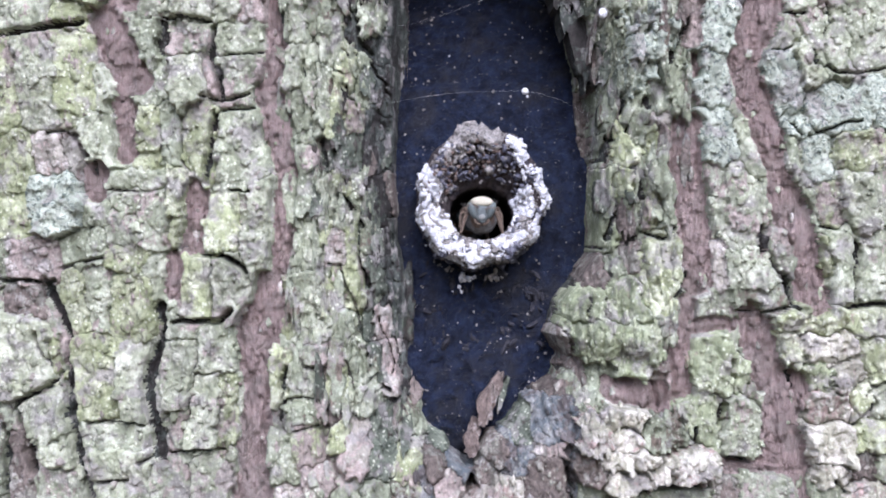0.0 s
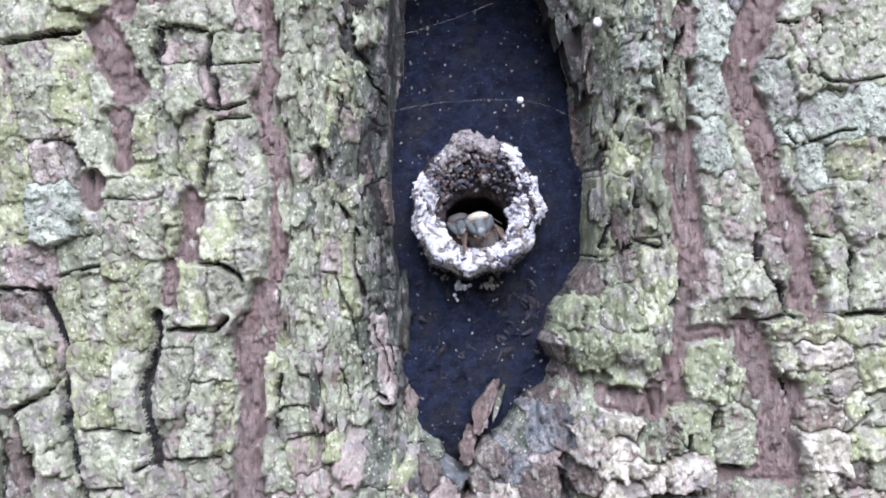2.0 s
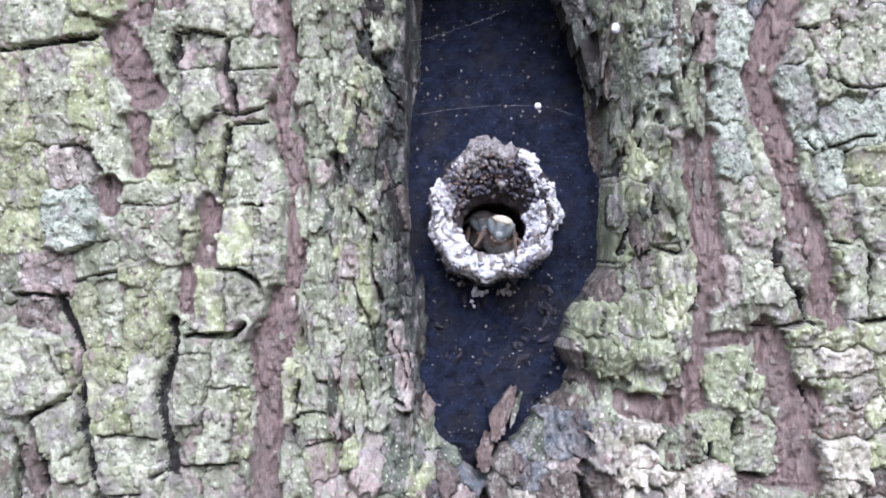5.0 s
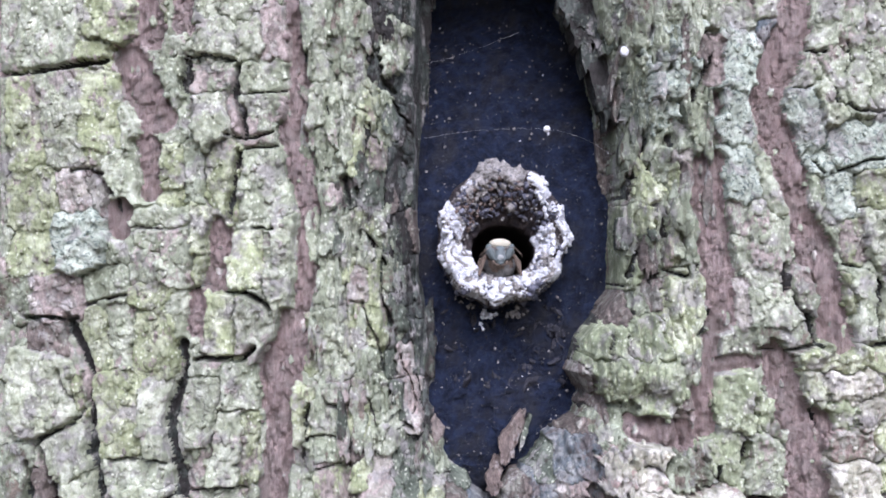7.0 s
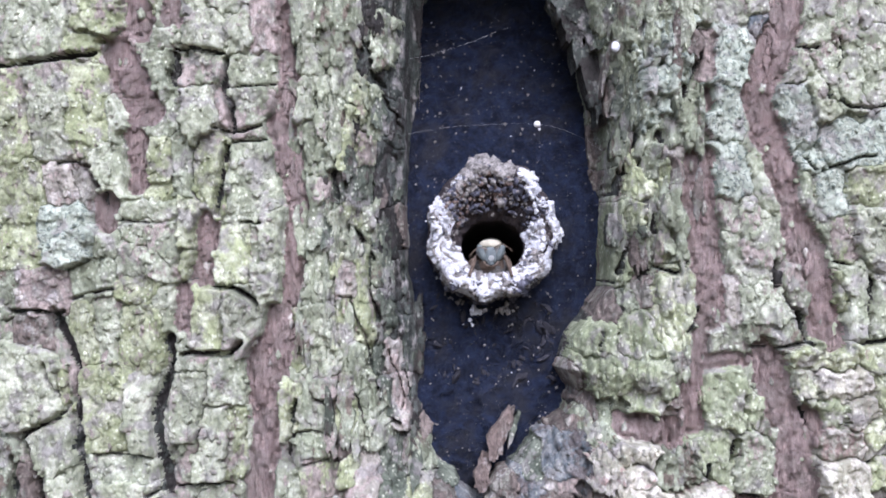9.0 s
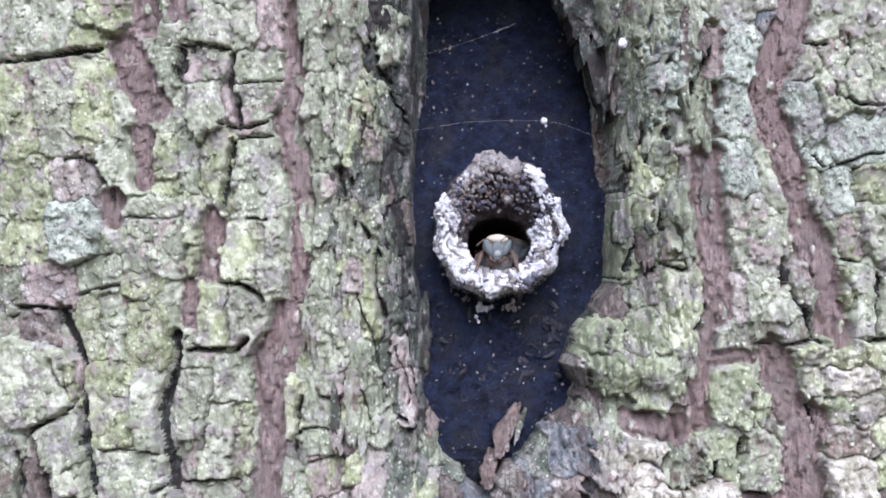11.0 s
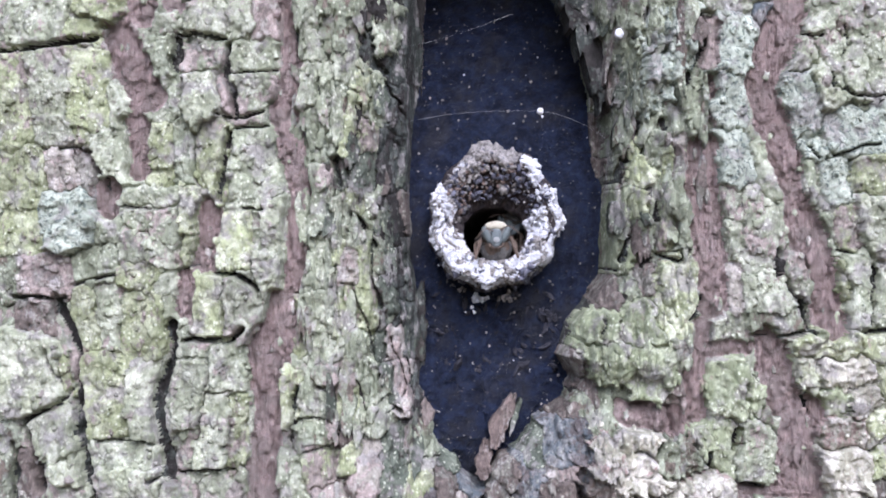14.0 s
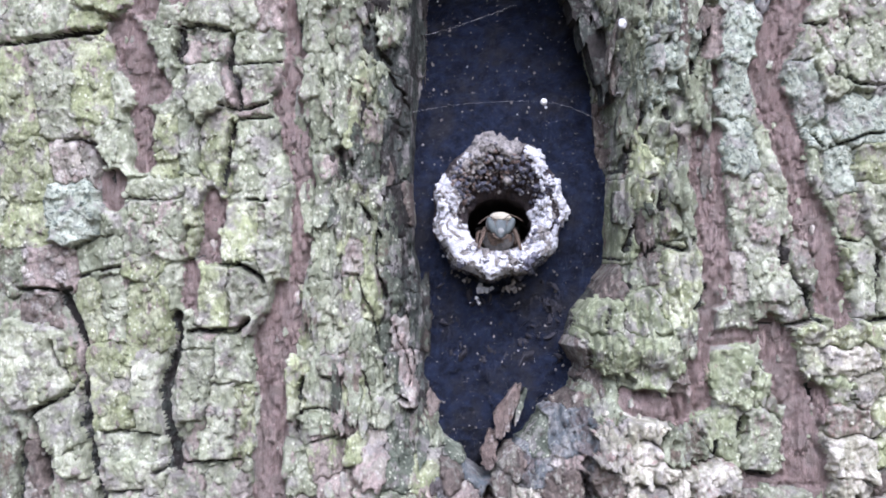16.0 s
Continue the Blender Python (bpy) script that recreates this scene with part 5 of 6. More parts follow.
def mouth_point(a, s):
    """A place on the mouth: s from 0 at the foot over 1 at the crest to 2 at the throat; mm."""
    foot, crest, throat = ring_curves(a)
    s = np.asarray(s)[..., None]
    flat = np.where(s < 1, foot + (crest - foot) * s, crest + (throat - crest) * (s - 1))
    s = s[..., 0]
    crest_y, throat_y = 9.3 - 0.6 * np.sin(a), 12.2 + 1.6 * np.sin(a)
    t = np.clip(s, 0, 1)
    y = np.where(s < 1, 18.2 + (crest_y - 18.2) * (1 - (1 - t) ** 2.0), crest_y + (throat_y - crest_y) * np.clip(s - 1, 0, 1) ** 1.5)
    return np.stack([flat[..., 0], y, flat[..., 1]], -1)


def make_mouth():
    na = 150
    a = np.linspace(0, 2 * np.pi, na, endpoint=False)
    rows = []
    for s in np.concatenate([np.linspace(0, 0.8, 8), np.linspace(0.88, 1.3, 8), np.linspace(1.4, 2.0, 8)]):
        p = mouth_point(a, np.full(na, s))
        rough = 0.7 * layered(np.cos(a) * 4 + s * 3, np.sin(a) * 4 + s, 51) + 0.35 * layered(np.cos(a) * 11 + 3 * s, np.sin(a) * 11 + 5 * s, 52, 3)
        p[:, 1] += rough * (1 if s < 1.9 else 0.5)
        p[:, 0] += 0.5 * rough * np.cos(a)
        p[:, 2] += 0.5 * rough * np.sin(a)
        rows.append(p)
    throat = ring_curves(a)[2]
    for y, size, drop in ((14.5, 0.99, 0), (17, 1.0, 0.2), (21, 1.05, 0.6), (27, 1.1, 1.6), (34, 1.1, 3.0), (42, 1.1, 5.0), (52, 1.0, 7.0), (62, 0.9, 9.0)):
        rough = 0.25 * layered(np.cos(a) * 5 + y, np.sin(a) * 5, 53)
        rows.append(np.stack([HOLE[0] + (throat[:, 0] - HOLE[0]) * size + rough, np.full(na, y), HOLE[1] - drop + (throat[:, 1] - HOLE[1]) * size + rough], -1))
    rows.append(np.stack([HOLE[0] + 0 * a, np.full(na, 64.0), HOLE[1] - 9.4 + 0 * a], -1))
    verts, faces = np.concatenate(rows) * MM, []
    for j in range(len(rows) - 1):
        for i in range(na):
            b = j * na
            faces.append((b + i, b + na + i, b + na + (i + 1) % na, b + (i + 1) % na))
    me = mesh("entrance_tube", verts, faces, TUBE_WALL)
    me.materials.append(WHITE_WAX)
    me.materials.append(GREY_WAX)
    kinds = []
    for j in range(len(rows) - 1):
        for i in range(na):
            deg, s = 360 * i / na, (np.concatenate([np.linspace(0, 0.8, 8), np.linspace(0.88, 1.3, 8), np.linspace(1.4, 2.0, 8)])[j] if j < 24 else 3)
            patchy = float(layered(math.cos(math.radians(deg)) * 2.6 + s * 0.8, math.sin(math.radians(deg)) * 2.6 + s * 1.1, 83, 3))
            hood, white = 68 < deg < 132 and 0.2 < s < 1.05, (deg < 24 or deg > 150 or (42 < deg < 66 and s < 1.1)) and 0.35 < s < 1.9
            if (150 < deg < 185 and s > 1.5) or ((deg > 340 or deg < 24) and 1.02 < s < 1.22):
                white = False
            # the dark breaks in the white are part bare resin, part painted shade
            kinds.append(1 if white and patchy > -0.04 else 2 if (hood or white) and patchy > -0.14 else 0)
    me.polygons.foreach_set("material_index", kinds)
    part("entrance_tube", me, nest, "dark brown resin tube", TO_NEST)


make_mouth()


def make_crumbs():
    rng = np.random.default_rng(9)
    shapes = []
    for seed in range(10):
        me = bpy.data.meshes.new("resin_crumb")
        bm = lump(seed + 1, 0.8, 2, (1, 1, 0.75))
        bm.to_mesh(me)
        bm.free()
        shapes.append(me)
    whites, greys, darks, browns, blacks = [], [], [], [], []
    for me in shapes:
        for store, material in ((whites, WHITE_WAX), (greys, GREY_WAX), (darks, DARK_RESIN), (browns, BROWN_RESIN), (blacks, DUSTY_RESIN)):
            m = me.copy()
            m.materials.append(material)
            m.polygons.foreach_set("use_smooth", [True] * len(m.polygons))
            store.append(m)

    def gap(deg, s):
        """Bare patches between the clumps of white crust; their dark fill also paints the shade there."""
        if 34 < deg < 70 or (deg % 360 < 30 and s < 0.95) or 148 < deg < 172:
            return False
        return float(layered(math.cos(math.radians(deg)) * 2.6 + s * 0.8, math.sin(math.radians(deg)) * 2.6 + s * 1.1, 83, 3)) < -0.11

    def crumb(a, s, size, store, proud=0.25):
        if store is whites and gap(math.degrees(a), s):
            store = darks if rng.uniform() < 0.5 else greys
        kind = "resin_crumb" if store in (whites, greys) else "resin_lump"
        p = mouth_point(np.array([a]), np.array([s]))[0]
        m = Matrix.Translation(Vector(p) * MM + Vector((0, -proud * size * MM, 0))) @ Euler(rng.uniform(0, 6.28, 3)).to_matrix().to_4x4() @ Matrix.Diagonal(
            (size * MM * rng.uniform(0.8, 1.25), size * MM * rng.uniform(0.8, 1.25), size * MM * rng.uniform(0.7, 1.1), 1))
        part(kind, store[rng.integers(len(store))], nest, "", TO_NEST @ m)

    turn = math.radians
    # thick white crust round the sides and the foot of the mouth
    for lo, hi, s0, s1, count, small, large, store in (
            (148, 200, 0.4, 1.5, 44, 0.3, 0.8, whites), (200, 245, 0.5, 1.85, 30, 0.3, 0.8, whites), (245, 310, 0.5, 1.9, 56, 0.35, 0.85, whites),
            (310, 340, 0.5, 1.8, 22, 0.3, 0.7, whites), (345, 387, 0.3, 0.95, 44, 0.35, 0.85, whites), (332, 387, 1.25, 1.95, 44, 0.35, 0.85, whites),
            (42, 64, 0.5, 1.15, 44, 0.4, 0.9, whites), (26, 38, 0.85, 1.3, 12, 0.3, 0.6, whites), (118, 132, 0.5, 0.9, 10, 0.3, 0.6, whites),
            (72, 120, 0.2, 1.15, 40, 0.45, 0.95, greys), (118, 150, 0.5, 1.2, 14, 0.3, 0.6, greys), (140, 170, 1.2, 1.8, 12, 0.25, 0.5, greys),
            (60, 120, 1.35, 1.75, 6, 0.2, 0.35, greys), (225, 320, 0.1, 0.45, 8, 0.25, 0.45, greys),
            (20, 150, 0.8, 1.8, 150, 0.22, 0.62, darks), (70, 165, 1.05, 1.7, 70, 0.2, 0.5, browns), (60, 120, 1.0, 1.6, 14, 0.2, 0.45, greys), (74, 128, 0.9, 1.3, 34, 0.3, 0.7, greys), (90, 165, 1.1, 1.8, 7, 0.2, 0.45, greys), (200, 330, 0.0, 0.4, 14, 0.4, 0.9, darks)):
        for _ in range(int(1.5 * count)):
            crumb(turn(rng.uniform(lo, hi)), rng.uniform(s0, s1), rng.uniform(small, large) * rng.uniform(0.5, 0.9), store)
    # a pale lump inside the roof and drips below the mouth
    crumb(turn(80), 1.62, 0.9, greys, 0.4)
    for x, z, size, store in ((2.9, -4.2, 1.0, whites), (3.9, -4.5, 0.7, whites), (2.5, -5.6, 0.5, whites), (2.7, -6.3, 0.4, whites), (6.9, -4.3, 0.9, greys),
                              (7.9, -4.0, 0.8, greys), (0.9, -3.0, 0.6, greys), (-0.6, -2.4, 0.4, greys), (1.3, -6.4, 0.2, whites), (14.0, -1.6, 0.4, greys)):
        for _ in range(max(2, int(9 * size))):
            off = rng.normal(0, 0.42, 3) * size
            m = Matrix.Translation(Vector((x + off[0], 16.1 + 0.5 * off[1], z + off[2])) * MM) @ Euler(rng.uniform(0, 6.28, 3)).to_matrix().to_4x4() @ Matrix.Scale(size * rng.uniform(0.25, 0.5) * MM, 4)
            part("resin_crumb", store[rng.integers(len(store))], nest, "", TO_NEST @ m)
    # fine white dust of the crust
    vs, fs = [], []
    base = bmesh.new()
    bmesh.ops.create_icosphere(base, subdivisions=1, radius=1.0)
    unit, tris = np.array([v.co[:] for v in base.verts]), [[v.index for v in f.verts] for f in base.faces]
    base.free()
    grey_vs, grey_fs = [], []
    for _ in range(22000):
        deg = rng.uniform(0, 360)
        s = rng.uniform(0.2, 1.97)
        patchy = float(smooth_noise(deg * 0.12, s * 3.0, 81))
        hood = 70 < deg < 130 and s < 1.1
        bare = (20 < deg < 150 and not hood and not (42 < deg < 66 and s < 1.15)) or s < 0.35
        bare = bare or (150 < deg < 185 and s > 1.5) or ((deg > 340 or deg < 24) and 1.02 < s < 1.22)
        if (bare and rng.uniform() > 0.015) or patchy < 0.3 or (not hood and gap(deg, s) and rng.uniform() > 0.12):
            continue
        p = mouth_point(np.array([turn(deg)]), np.array([s]))[0]
        vs_, fs_ = (grey_vs, grey_fs) if hood or bare or patchy < 0.46 else (vs, fs)
        n = len(vs_)
        vs_.extend((p + (unit + rng.normal(0, 0.3, unit.shape)) * rng.uniform(0.06, 0.24) + (0, -0.25, 0)) * MM)
        fs_.extend([i + n for i in t] for t in tris)
    tagged(part("resin_dust", mesh("resin_dust", vs, fs, WHITE_WAX), nest, "white crumbly dust", TO_NEST), kind="stuff")
    tagged(part("resin_dust", mesh("resin_dust", grey_vs, grey_fs, GREY_WAX), nest, "grey crumbly dust", TO_NEST), kind="stuff")
    # dark lumps of old resin under the mouth
    for _ in range(90):
        x, z = rng.uniform(-3, 15), rng.uniform(-15, -2.0)
        size = rng.uniform(0.3, 0.9)
        m = Matrix.Translation(Vector((x, float(np.interp(z, [-15, -8], [15.9, 17.8])), z)) * MM) @ Euler(rng.uniform(0, 6.28, 3)).to_matrix().to_4x4() @ Matrix.Diagonal((size * MM * 1.3, size * MM * 0.4, size * MM * 0.9, 1))
        store = blacks
        part("resin_lump", store[rng.integers(len(store))], nest, "", TO_NEST @ m)
    # grains stuck to the black wall
    vs, fs = [], []
    for _ in range(760):
        z = rng.uniform(-27, 42)
        left, right = lips(z)
        x = rng.uniform(left - 1, right + 1)
        if ((x - NEST[0]) / 10) ** 2 + ((z - NEST[1]) / 10.5) ** 2 < 1:
            continue
        y = float(np.interp(z, [-34, -29, -24, -15, -8, 12, 24, 45, 90], [19.0, 12.5, 11.0, 15.5, 17.5, 17.8, 22.0, 33.0, 44.0])) - 0.5
        n = len(vs)
        vs.extend((np.array((x, y, z)) + (unit + rng.normal(0, 0.25, unit.shape)) * (0.04 + 0.22 * rng.uniform() ** 7)) * MM)
        fs.extend([i + n for i in t] for t in tris)
    tagged(part("wall_grit", mesh("wall_grit", vs, fs, GREY_WAX), tree, "pale grains stuck to the dark wall", TO_TREE), kind="stuff")


make_crumbs()


def tube(points, radius, taper=1.0, sides=8):
    """A round rod along points (mm), thinning to taper times its radius."""
    pts = [Vector(p) for p in points]
    bm, rows = bmesh.new(), []
    for i, p in enumerate(pts):
        along = (pts[min(i + 1, len(pts) - 1)] - pts[max(i - 1, 0)]).normalized()
        side = along.orthogonal().normalized()
        up = along.cross(side)
        r = radius * (1 + (taper - 1) * i / (len(pts) - 1))
        rows.append([bm.verts.new((p + r * (math.cos(t) * side + math.sin(t) * up)) * MM) for t in (2 * math.pi * k / sides for k in range(sides))])
    for a, b in zip(rows, rows[1:]):
        for k in range(sides):
            bm.faces.new((a[k], a[(k + 1) % sides], b[(k + 1) % sides], b[k]))
    bm.faces.new(rows[0][::-1])
    bm.faces.new(rows[-1])
    bmesh.ops.recalc_face_normals(bm, faces=bm.faces)
    return bm


def bent(points, count=10):
    """Points along a smooth bend through the given ones."""
    pts = [Vector(p) for p in points]
    pts = [2 * pts[0] - pts[1]] + pts + [2 * pts[-1] - pts[-2]]
    out = []
    for i in range(1, len(pts) - 2):
        a, b, c, d = pts[i - 1:i + 3]
        for k in range(count):
            t = k / count
            out.append(0.5 * (2 * b + (c - a) * t + (2 * a - 5 * b + 4 * c - d) * t * t + (3 * b - a - 3 * c + d) * t ** 3))
    return out + [pts[-2]]


def make_silk():
    thing = tagged(new("spider_thread"), "fine spider thread with a white silk bead across the hollow", "spider thread")
    thing.matrix_basis = pose(11.75 * MM, 9.4 * MM, 22.6 * MM)
    inv = thing.matrix_basis.inverted()
    part("thread", tube(bent([(-7, 9.0, 21.0), (1, 9.4, 22.3), (11.4, 9.4, 22.6), (17, 9.2, 21.2), (21, 8.8, 18.8)]), 0.006), thing, "", inv, SILK)
    bead = lump(3, 0.12, 2, (0.5, 0.45, 0.5))
    bmesh.ops.scale(bead, vec=(MM, MM, MM), verts=bead.verts)
    part("bead", bead, thing, "white silk bead", inv @ Matrix.Translation((11.75 * MM, 9.3 * MM, 22.6 * MM)), SILK)
    other = tagged(new("spider_thread"), "fine spider thread at the edge of the hollow", "spider thread")
    other.matrix_basis = pose(-6.4 * MM, 9.2 * MM, 31.9 * MM)
    part("thread", tube(bent([(-6.8, 9.0, 31.8), (-3.5, 9.3, 32.5), (2, 10.5, 34.5), (8, 14, 37.5)]), 0.006), other, "", other.matrix_basis.inverted(), SILK)
    knob = tagged(new("cocoon"), "small white silk cocoon stuck to the bark", "cocoon")
    place = on_trunk(np.array(22.9), np.array(33.2), depth(22.9, 33.2) - 2.6)
    knob.matrix_basis = Matrix.Translation(place)
    bm = lump(6, 0.2, 3, (0.66, 0.6, 0.74))
    bmesh.ops.scale(bm, vec=(MM, MM, MM), verts=bm.verts)
    part("silk_case", bm, knob, "", None, WHITE_WAX)


make_silk()


# ---- bees: the head's middle is the origin, the face looks along -y ----
def ball(x, y, z, seed=0, bumps=0.04, level=3):
    bm = lump(seed, bumps, level, (x, y, z))
    bmesh.ops.scale(bm, vec=(MM, MM, MM), verts=bm.verts)
    return bm


def at(x, y, z, rx=0, ry=0, rz=0):
    return pose(x * MM, y * MM, z * MM, rx, ry, rz)


def head_shape():
    bm = ball(2.35, 1.3, 2.15, 1, 0.05)
    for v in bm.verts:
        # narrower towards the jaws, flatter in front
        v.co.x *= 1.04 - 0.4 * max(0, -v.co.z / (2.15 * MM))
        if v.co.y < 0:
            v.co.y *= 0.85
    return bm


def face_shape():
    bm = ball(1.15, 0.5, 1.55, 2, 0.05)
    for v in bm.verts:
        v.co.x *= 0.72 - 0.36 * v.co.z / (1.55 * MM) if v.co.z < 0 else 0.72 + 0.3 * v.co.z / (1.55 * MM)
    return bm


def make_bee(label, folded, crown, crown_label):
    bee = tagged(new("bee"), label, "bee", "bees of the nest")
    bee.scale = (0.87, 0.87, 0.87)
    head = part("head", head_shape(), bee, "grey hairy head", at(0, 0, 0), HEAD)
    part("face_plate", face_shape(), head, "pale blue-grey face plate", at(0, -0.98, -0.35), FACE)
    part("crown", ball(1.85, 1.2, 0.85, 4, 0.1), head, crown_label, at(0, -0.2, 1.38), crown)
    part("clypeus", ball(0.66, 0.3, 0.72, 12, 0.05, 2), head, "pale U-shaped mark", at(0, -1.22, -0.75), CLYPEUS)
    part("labrum", ball(0.62, 0.34, 0.36, 5, 0.05, 2), head, "pale upper lip", at(0, -0.95, -1.72), FACE)
    for s in (-1, 1):
        part("eye", ball(0.62, 0.75, 1.5, 6, 0.01), head, "slate-grey compound eye", at(1.5 * s, -0.6, -0.05, 0, 24 * s, 0), EYE)
        part("jaw", tube(bent([(1.15 * s, -0.75, -1.5), (0.9 * s, -1.2, -2.0), (0.15 * s, -1.25, -2.25)], 5), 0.24, 0.5), head, "tan jaw", None, TAN)
        part("antenna", tube(bent([(0.3 * s, -1.15, 0.5), (1.2 * s, -1.7, 1.15), (1.9 * s, -1.95, 1.3), (2.9 * s, -2.3, 0.7), (3.5 * s, -2.5, 0.2)], 5), 0.09, 0.75), head, "thin brown antenna", None, TAN)
    thorax = ball(2.7, 2.4, 2.5, 7, 0.1)
    part("thorax", thorax, bee, "grey-brown hairy thorax", at(0, 2.8, -2.2), HEAD)
    part("collar", ball(2.1, 0.8, 1.7, 8, 0.14), bee, "tan hair collar", at(0, 1.2, -1.9), TAN)
    abdomen = ball(2.3, 3.5, 2.05, 9, 0.02)
    body = part("abdomen", abdomen, bee, "ochre abdomen with yellow bands", at(0, 8.2, -1.9), SHELL)
    for y in (-1.7, -0.6, 0.5, 1.5, 2.4):
        r = math.sqrt(1 - (y / 3.5) ** 2)
        ring = [(2.33 * r * math.cos(t), y, 2.08 * r * math.sin(t)) for t in (2 * math.pi * k / 28 for k in range(29))]
        part("band", tube(ring, 0.16, 1.0, 6), body, "yellow band", None, BAND)
    for s in (-1, 1):
        for k, pts in enumerate(([(1.7 * s, 1.6, -0.9), (2.4 * s, 0.5, -0.7), (3.0 * s, -0.2, -2.3), (3.5 * s, -0.8, -3.9)],
                                 [(1.8 * s, 3.4, -1.8), (3.2 * s, 3.2, -1.2), (3.5 * s, 2.6, -3.0), (3.6 * s, 2.2, -3.6)],
                                 [(1.6 * s, 4.6, -1.8), (3.0 * s, 5.8, -1.0), (3.3 * s, 6.6, -2.8), (3.4 * s, 7.2, -3.6)])):
            part("leg", tube(bent(pts, 6), 0.46 if k == 0 else 0.3, 0.5), bee, "tan hairy leg", None, TAN)
        for length, wide, lag in ((8.2, 2.5, 0), (5.8, 1.9, 1.0)):
            bm, rows = bmesh.new(), []
            for i in range(11):
                u = i / 10
                half = 0.5 * wide * math.sin(math.pi * min(1, 0.12 + 0.8 * u ** 0.8)) + 0.05
                rows.append([bm.verts.new((u * length * MM, (v * half + 0.3 * math.sin(3 * u)) * MM, (0.12 * math.sin(5 * u) + 0.08 * v) * MM)) for v in (-1, -0.4, 0.3, 1)])
            for a, b in zip(rows, rows[1:]):
                for j in range(3):
                    bm.faces.new((a[j], a[j + 1], b[j + 1], b[j]))
            bmesh.ops.solidify(bm, geom=bm.faces[:], thickness=0.03 * MM)
            spread = 80 - 6 * lag if folded else 25 + 18 * lag
            turn = spread if s > 0 else 180 - spread
            part("wing", bm, bee, "clear veined wing", at(1.3 * s, 2.9 + lag, (-0.3 if folded else 0.6) - 0.15 * lag, 0, -4 * s, turn), WING)
    return bee


guard = make_bee("grey-faced guard bee with a cream crown in the nest entrance", True, CAP, "cream hairy crown")
follower = make_bee("grey-faced bee waiting behind the guard in the tube", True, HEAD, "")
forager = make_bee("forager bee with a yellow-banded abdomen flying home", False, CAP, "cream hairy crown")


def head_of(bee):
    return next(o for o in bee.children if o.name.startswith("head"))


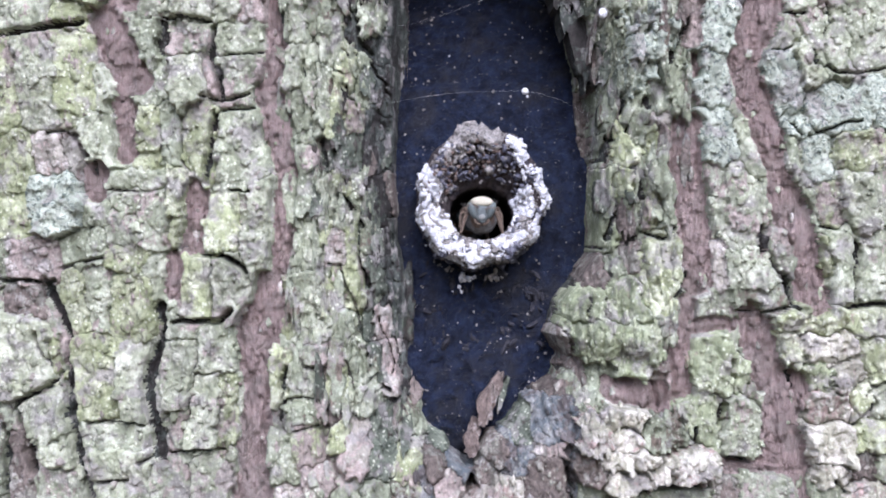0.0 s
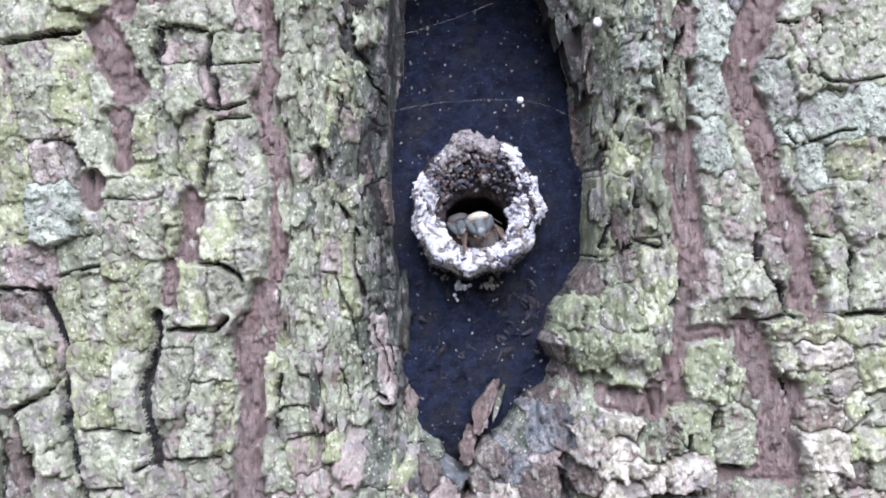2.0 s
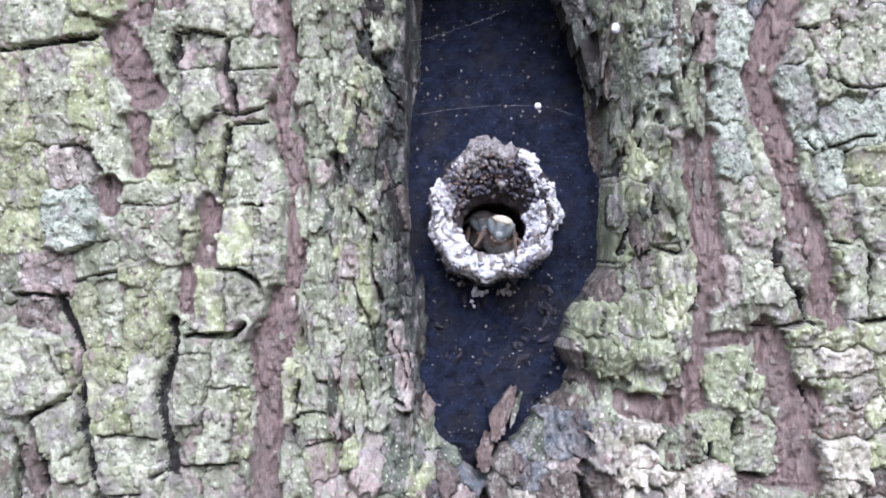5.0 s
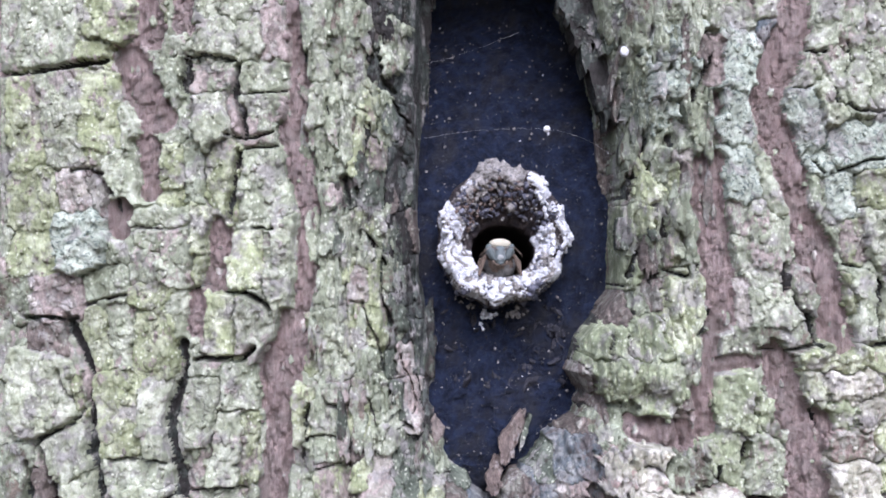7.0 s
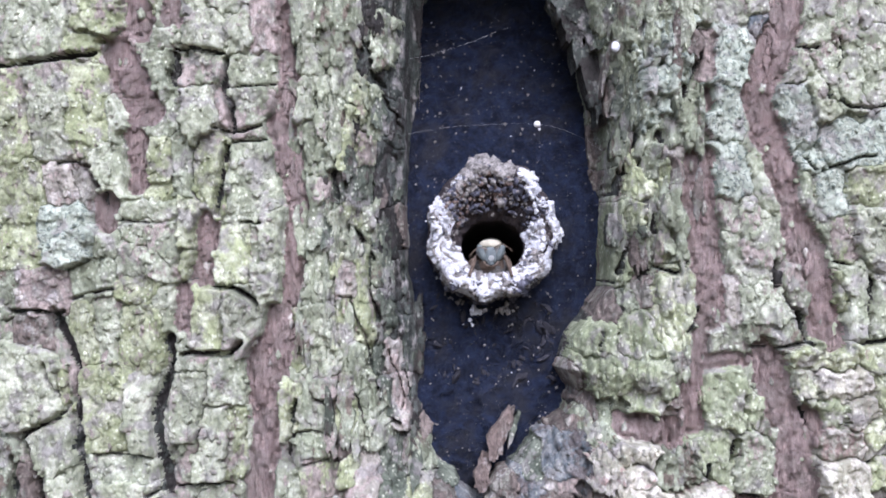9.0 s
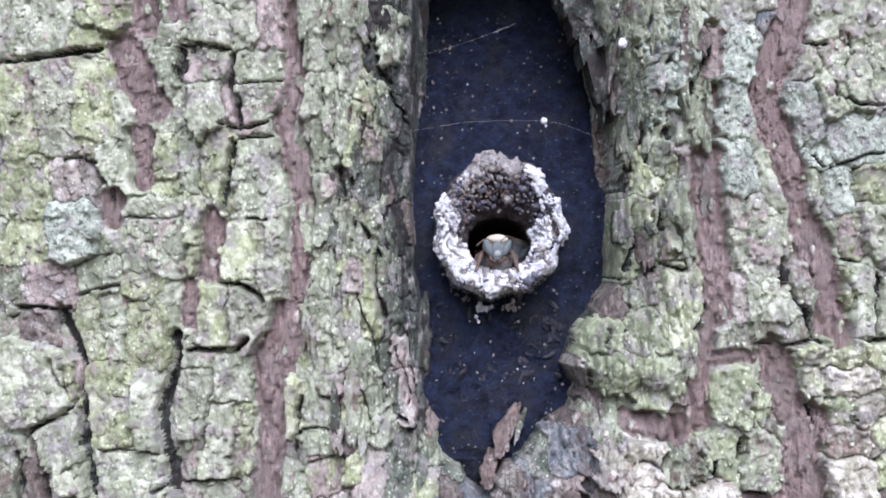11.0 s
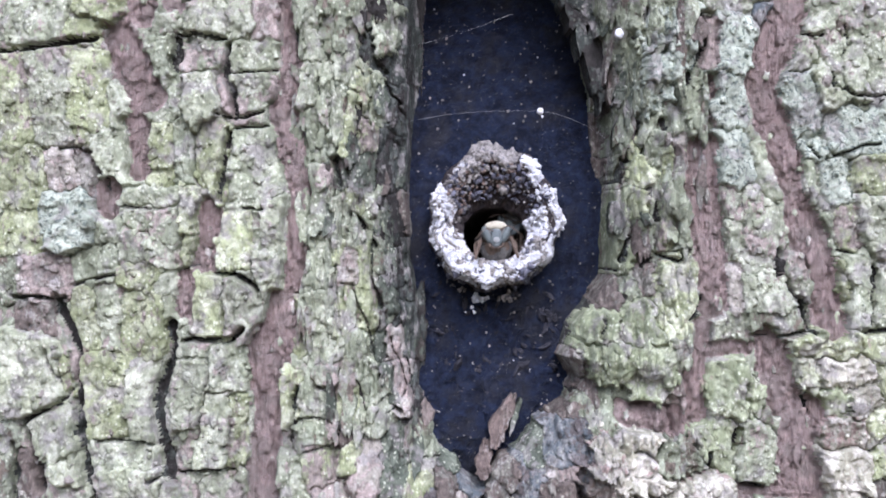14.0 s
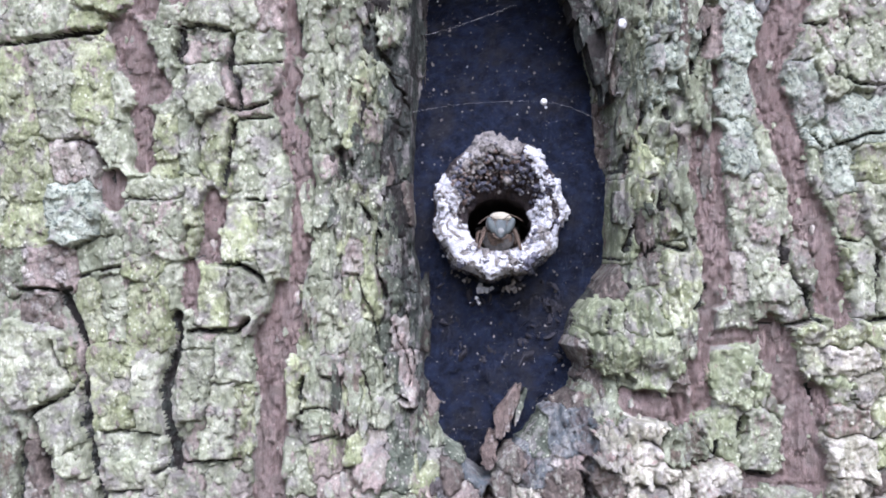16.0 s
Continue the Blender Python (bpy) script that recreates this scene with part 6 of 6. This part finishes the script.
def motions():
    hx, hz = HOLE
    # seconds, place from the middle of the opening (mm), turn
    guard_rows = [
        (0.0, (0.00, 9.5, 0.49), (14, 0, 0)),
        (0.4, (1.13, 9.5, -0.24), (2, 0, -4)),
        (1.0, (0.89, 9.5, -0.24), (0, 0, -4)),
        (1.4, (0.65, 9.8, -0.49), (0, -14, 0)),
        (1.8, (0.41, 9.8, -0.65), (0, -14, -2)),
        (2.2, (0.41, 9.8, -0.32), (0, -10, -4)),
        (3.0, (0.24, 10.0, -0.24), (0, -6, -6)),
        (4.2, (0.49, 10.0, -0.24), (0, 0, -4)),
        (5.3, (0.98, 10.2, -0.16), (0, 14, -8)),
        (5.4, (0.98, 10.5, -0.33), (0, 14, -6)),
        (5.5, (0.65, 11.0, -1.88), (10, 10, 0)),
        (5.6, (2.55, 12.0, -1.73), (16, 0, 12)),
        (5.7, (2.21, 11.5, -0.90), (10, 8, 8)),
        (5.8, (1.14, 11.0, -0.41), (4, 10, 0)),
        (6.0, (0.00, 10.6, -0.33), (0, 10, -4)),
        (6.2, (-0.41, 10.2, -0.08), (-4, 0, 0)),
        (6.5, (-0.41, 10.0, -0.49), (0, 0, 0)),
        (7.0, (-0.49, 10.0, -0.24), (0, 0, 0)),
        (8.0, (0.16, 10.0, -0.81), (0, 0, 0)),
        (8.7, (-0.32, 10.0, -0.97), (0, 0, 0)),
        (10.0, (-0.32, 10.0, -0.81), (0, 0, 0)),
        (11.0, (-0.32, 10.0, -0.73), (0, 0, 0)),
        (12.0, (0.00, 10.0, -0.65), (0, 0, 2)),
        (12.5, (-0.16, 10.0, -0.57), (0, -4, 2)),
        (13.0, (-0.49, 9.8, -0.49), (0, -2, 0)),
        (13.4, (-0.32, 9.8, -0.65), (0, -2, 0)),
        (14.0, (0.08, 9.6, -0.16), (0, -2, 0)),
        (14.5, (-0.16, 9.6, -0.41), (2, -3, 2)),
        (15.0, (0.65, 9.6, -0.24), (6, -4, 4)),
        (15.5, (0.32, 9.6, -0.24), (2, -2, 2)),
        (16.0, (0.08, 9.8, -0.24), (0, 2, 4)),
    ]
    follower_rows = [
        (0.0, (-1.56, 22.2, -0.52), (0, 0, 0)),
        (0.6, (-1.20, 20.2, 1.03), (0, -16, 10)),
        (1.0, (-1.54, 19.7, 1.03), (0, -20, 10)),
        (1.3, (-2.02, 16.7, -0.17), (0, -22, 10)),
        (1.8, (-2.51, 15.2, -0.67), (0, -20, 12)),
        (2.2, (-2.18, 16.0, -0.34), (0, -16, 12)),
        (2.6, (-1.88, 19.2, -0.34), (0, -10, 8)),
        (3.2, (-1.74, 22.2, -0.52), (0, 0, 0)),
        (4.4, (-1.38, 21.2, -0.00), (0, 0, 0)),
        (5.3, (-1.52, 17.2, 1.18), (0, -10, 10)),
        (5.4, (-1.53, 17.7, 1.19), (0, -10, 10)),
        (5.6, (-1.39, 22.2, 1.04), (0, 0, 0)),
        (5.8, (-1.58, 24.2, 0.53), (0, 0, 0)),
        (6.1, (-0.90, 28.2, -0.00), (0, 0, 0)),
        (7.0, (0.00, 30.2, -0.00), (0, 0, 0)),
        (9.5, (0.90, 29.2, -0.00), (0, 0, 0)),
        (11.0, (2.91, 19.2, -1.03), (0, 10, -10)),
        (12.0, (3.05, 17.2, -0.68), (0, 14, -12)),
        (12.3, (2.88, 17.2, -0.00), (0, 20, -14)),
        (12.6, (2.20, 17.2, 1.52), (0, 26, -12)),
        (12.8, (0.17, 16.8, 2.19), (0, 18, -4)),
        (13.0, (-0.51, 17.2, 2.20), (0, -8, 0)),
        (13.2, (0.17, 21.2, 1.73), (0, 0, 0)),
        (13.5, (1.56, 21.2, 0.86), (0, 6, 0)),
        (14.0, (2.37, 17.7, 1.36), (0, 20, -8)),
        (14.6, (2.37, 17.2, 1.69), (0, 24, -10)),
        (14.9, (2.20, 17.2, 1.52), (0, 24, -10)),
        (15.2, (2.54, 17.7, 0.68), (0, 26, -8)),
        (15.5, (2.58, 20.2, -0.00), (0, 20, 0)),
        (15.8, (2.11, 24.2, -0.35), (0, 0, 0)),
        (16.0, (1.78, 26.2, -0.53), (0, 0, 0)),
    ]
    forager_rows = [
        (0.0, (-150.0, -90.0, -120.0), (-40, 0, 130)),
        (4.4, (-150.0, -92.0, -110.0), (-40, 0, 130)),
        (5.0, (-52.0, -30.0, -56.0), (-60, 0, 140)),
        (5.2, (-24.0, -8.0, -24.0), (-62, 0, 150)),
        (5.3, (-12.0, 0.0, -13.0), (-60, 0, 155)),
        (5.4, (-5.6, 5.0, -1.4), (-44, 0, 162)),
        (5.5, (-1.0, 11.5, 1.5), (16, 0, 154)),
        (5.6, (1.6, 17.0, 0.4), (-2, 0, 146)),
        (5.7, (-0.4, 24.5, -1.2), (-4, 0, 172)),
        (5.8, (-1.2, 29.0, -2.4), (-4, 0, 180)),
        (6.0, (0.0, 36.0, -3.6), (-8, 0, 180)),
        (6.5, (0.0, 47.0, -6.0), (-10, 0, 180)),
        (16.0, (0.0, 47.0, -6.0), (-10, 0, 180)),
    ]
    for bee, rows in ((guard, guard_rows), (follower, follower_rows), (forager, forager_rows)):
        walk(bee, [(t, at(hx + x, y, hz + z, *turn)) for t, (x, y, z), turn in rows])
    # the guard's feelers search the air
    feelers = [o for o in head_of(guard).children if o.name.startswith("antenna")]
    for k, feeler in enumerate(feelers):
        walk(feeler, [(0.5 * i, at(0, 0, 0, 9 * math.sin(1.9 * i + k), 12 * math.sin(1.3 * i + 2 * k), 5 * math.sin(2.3 * i))) for i in range(33)])


motions()
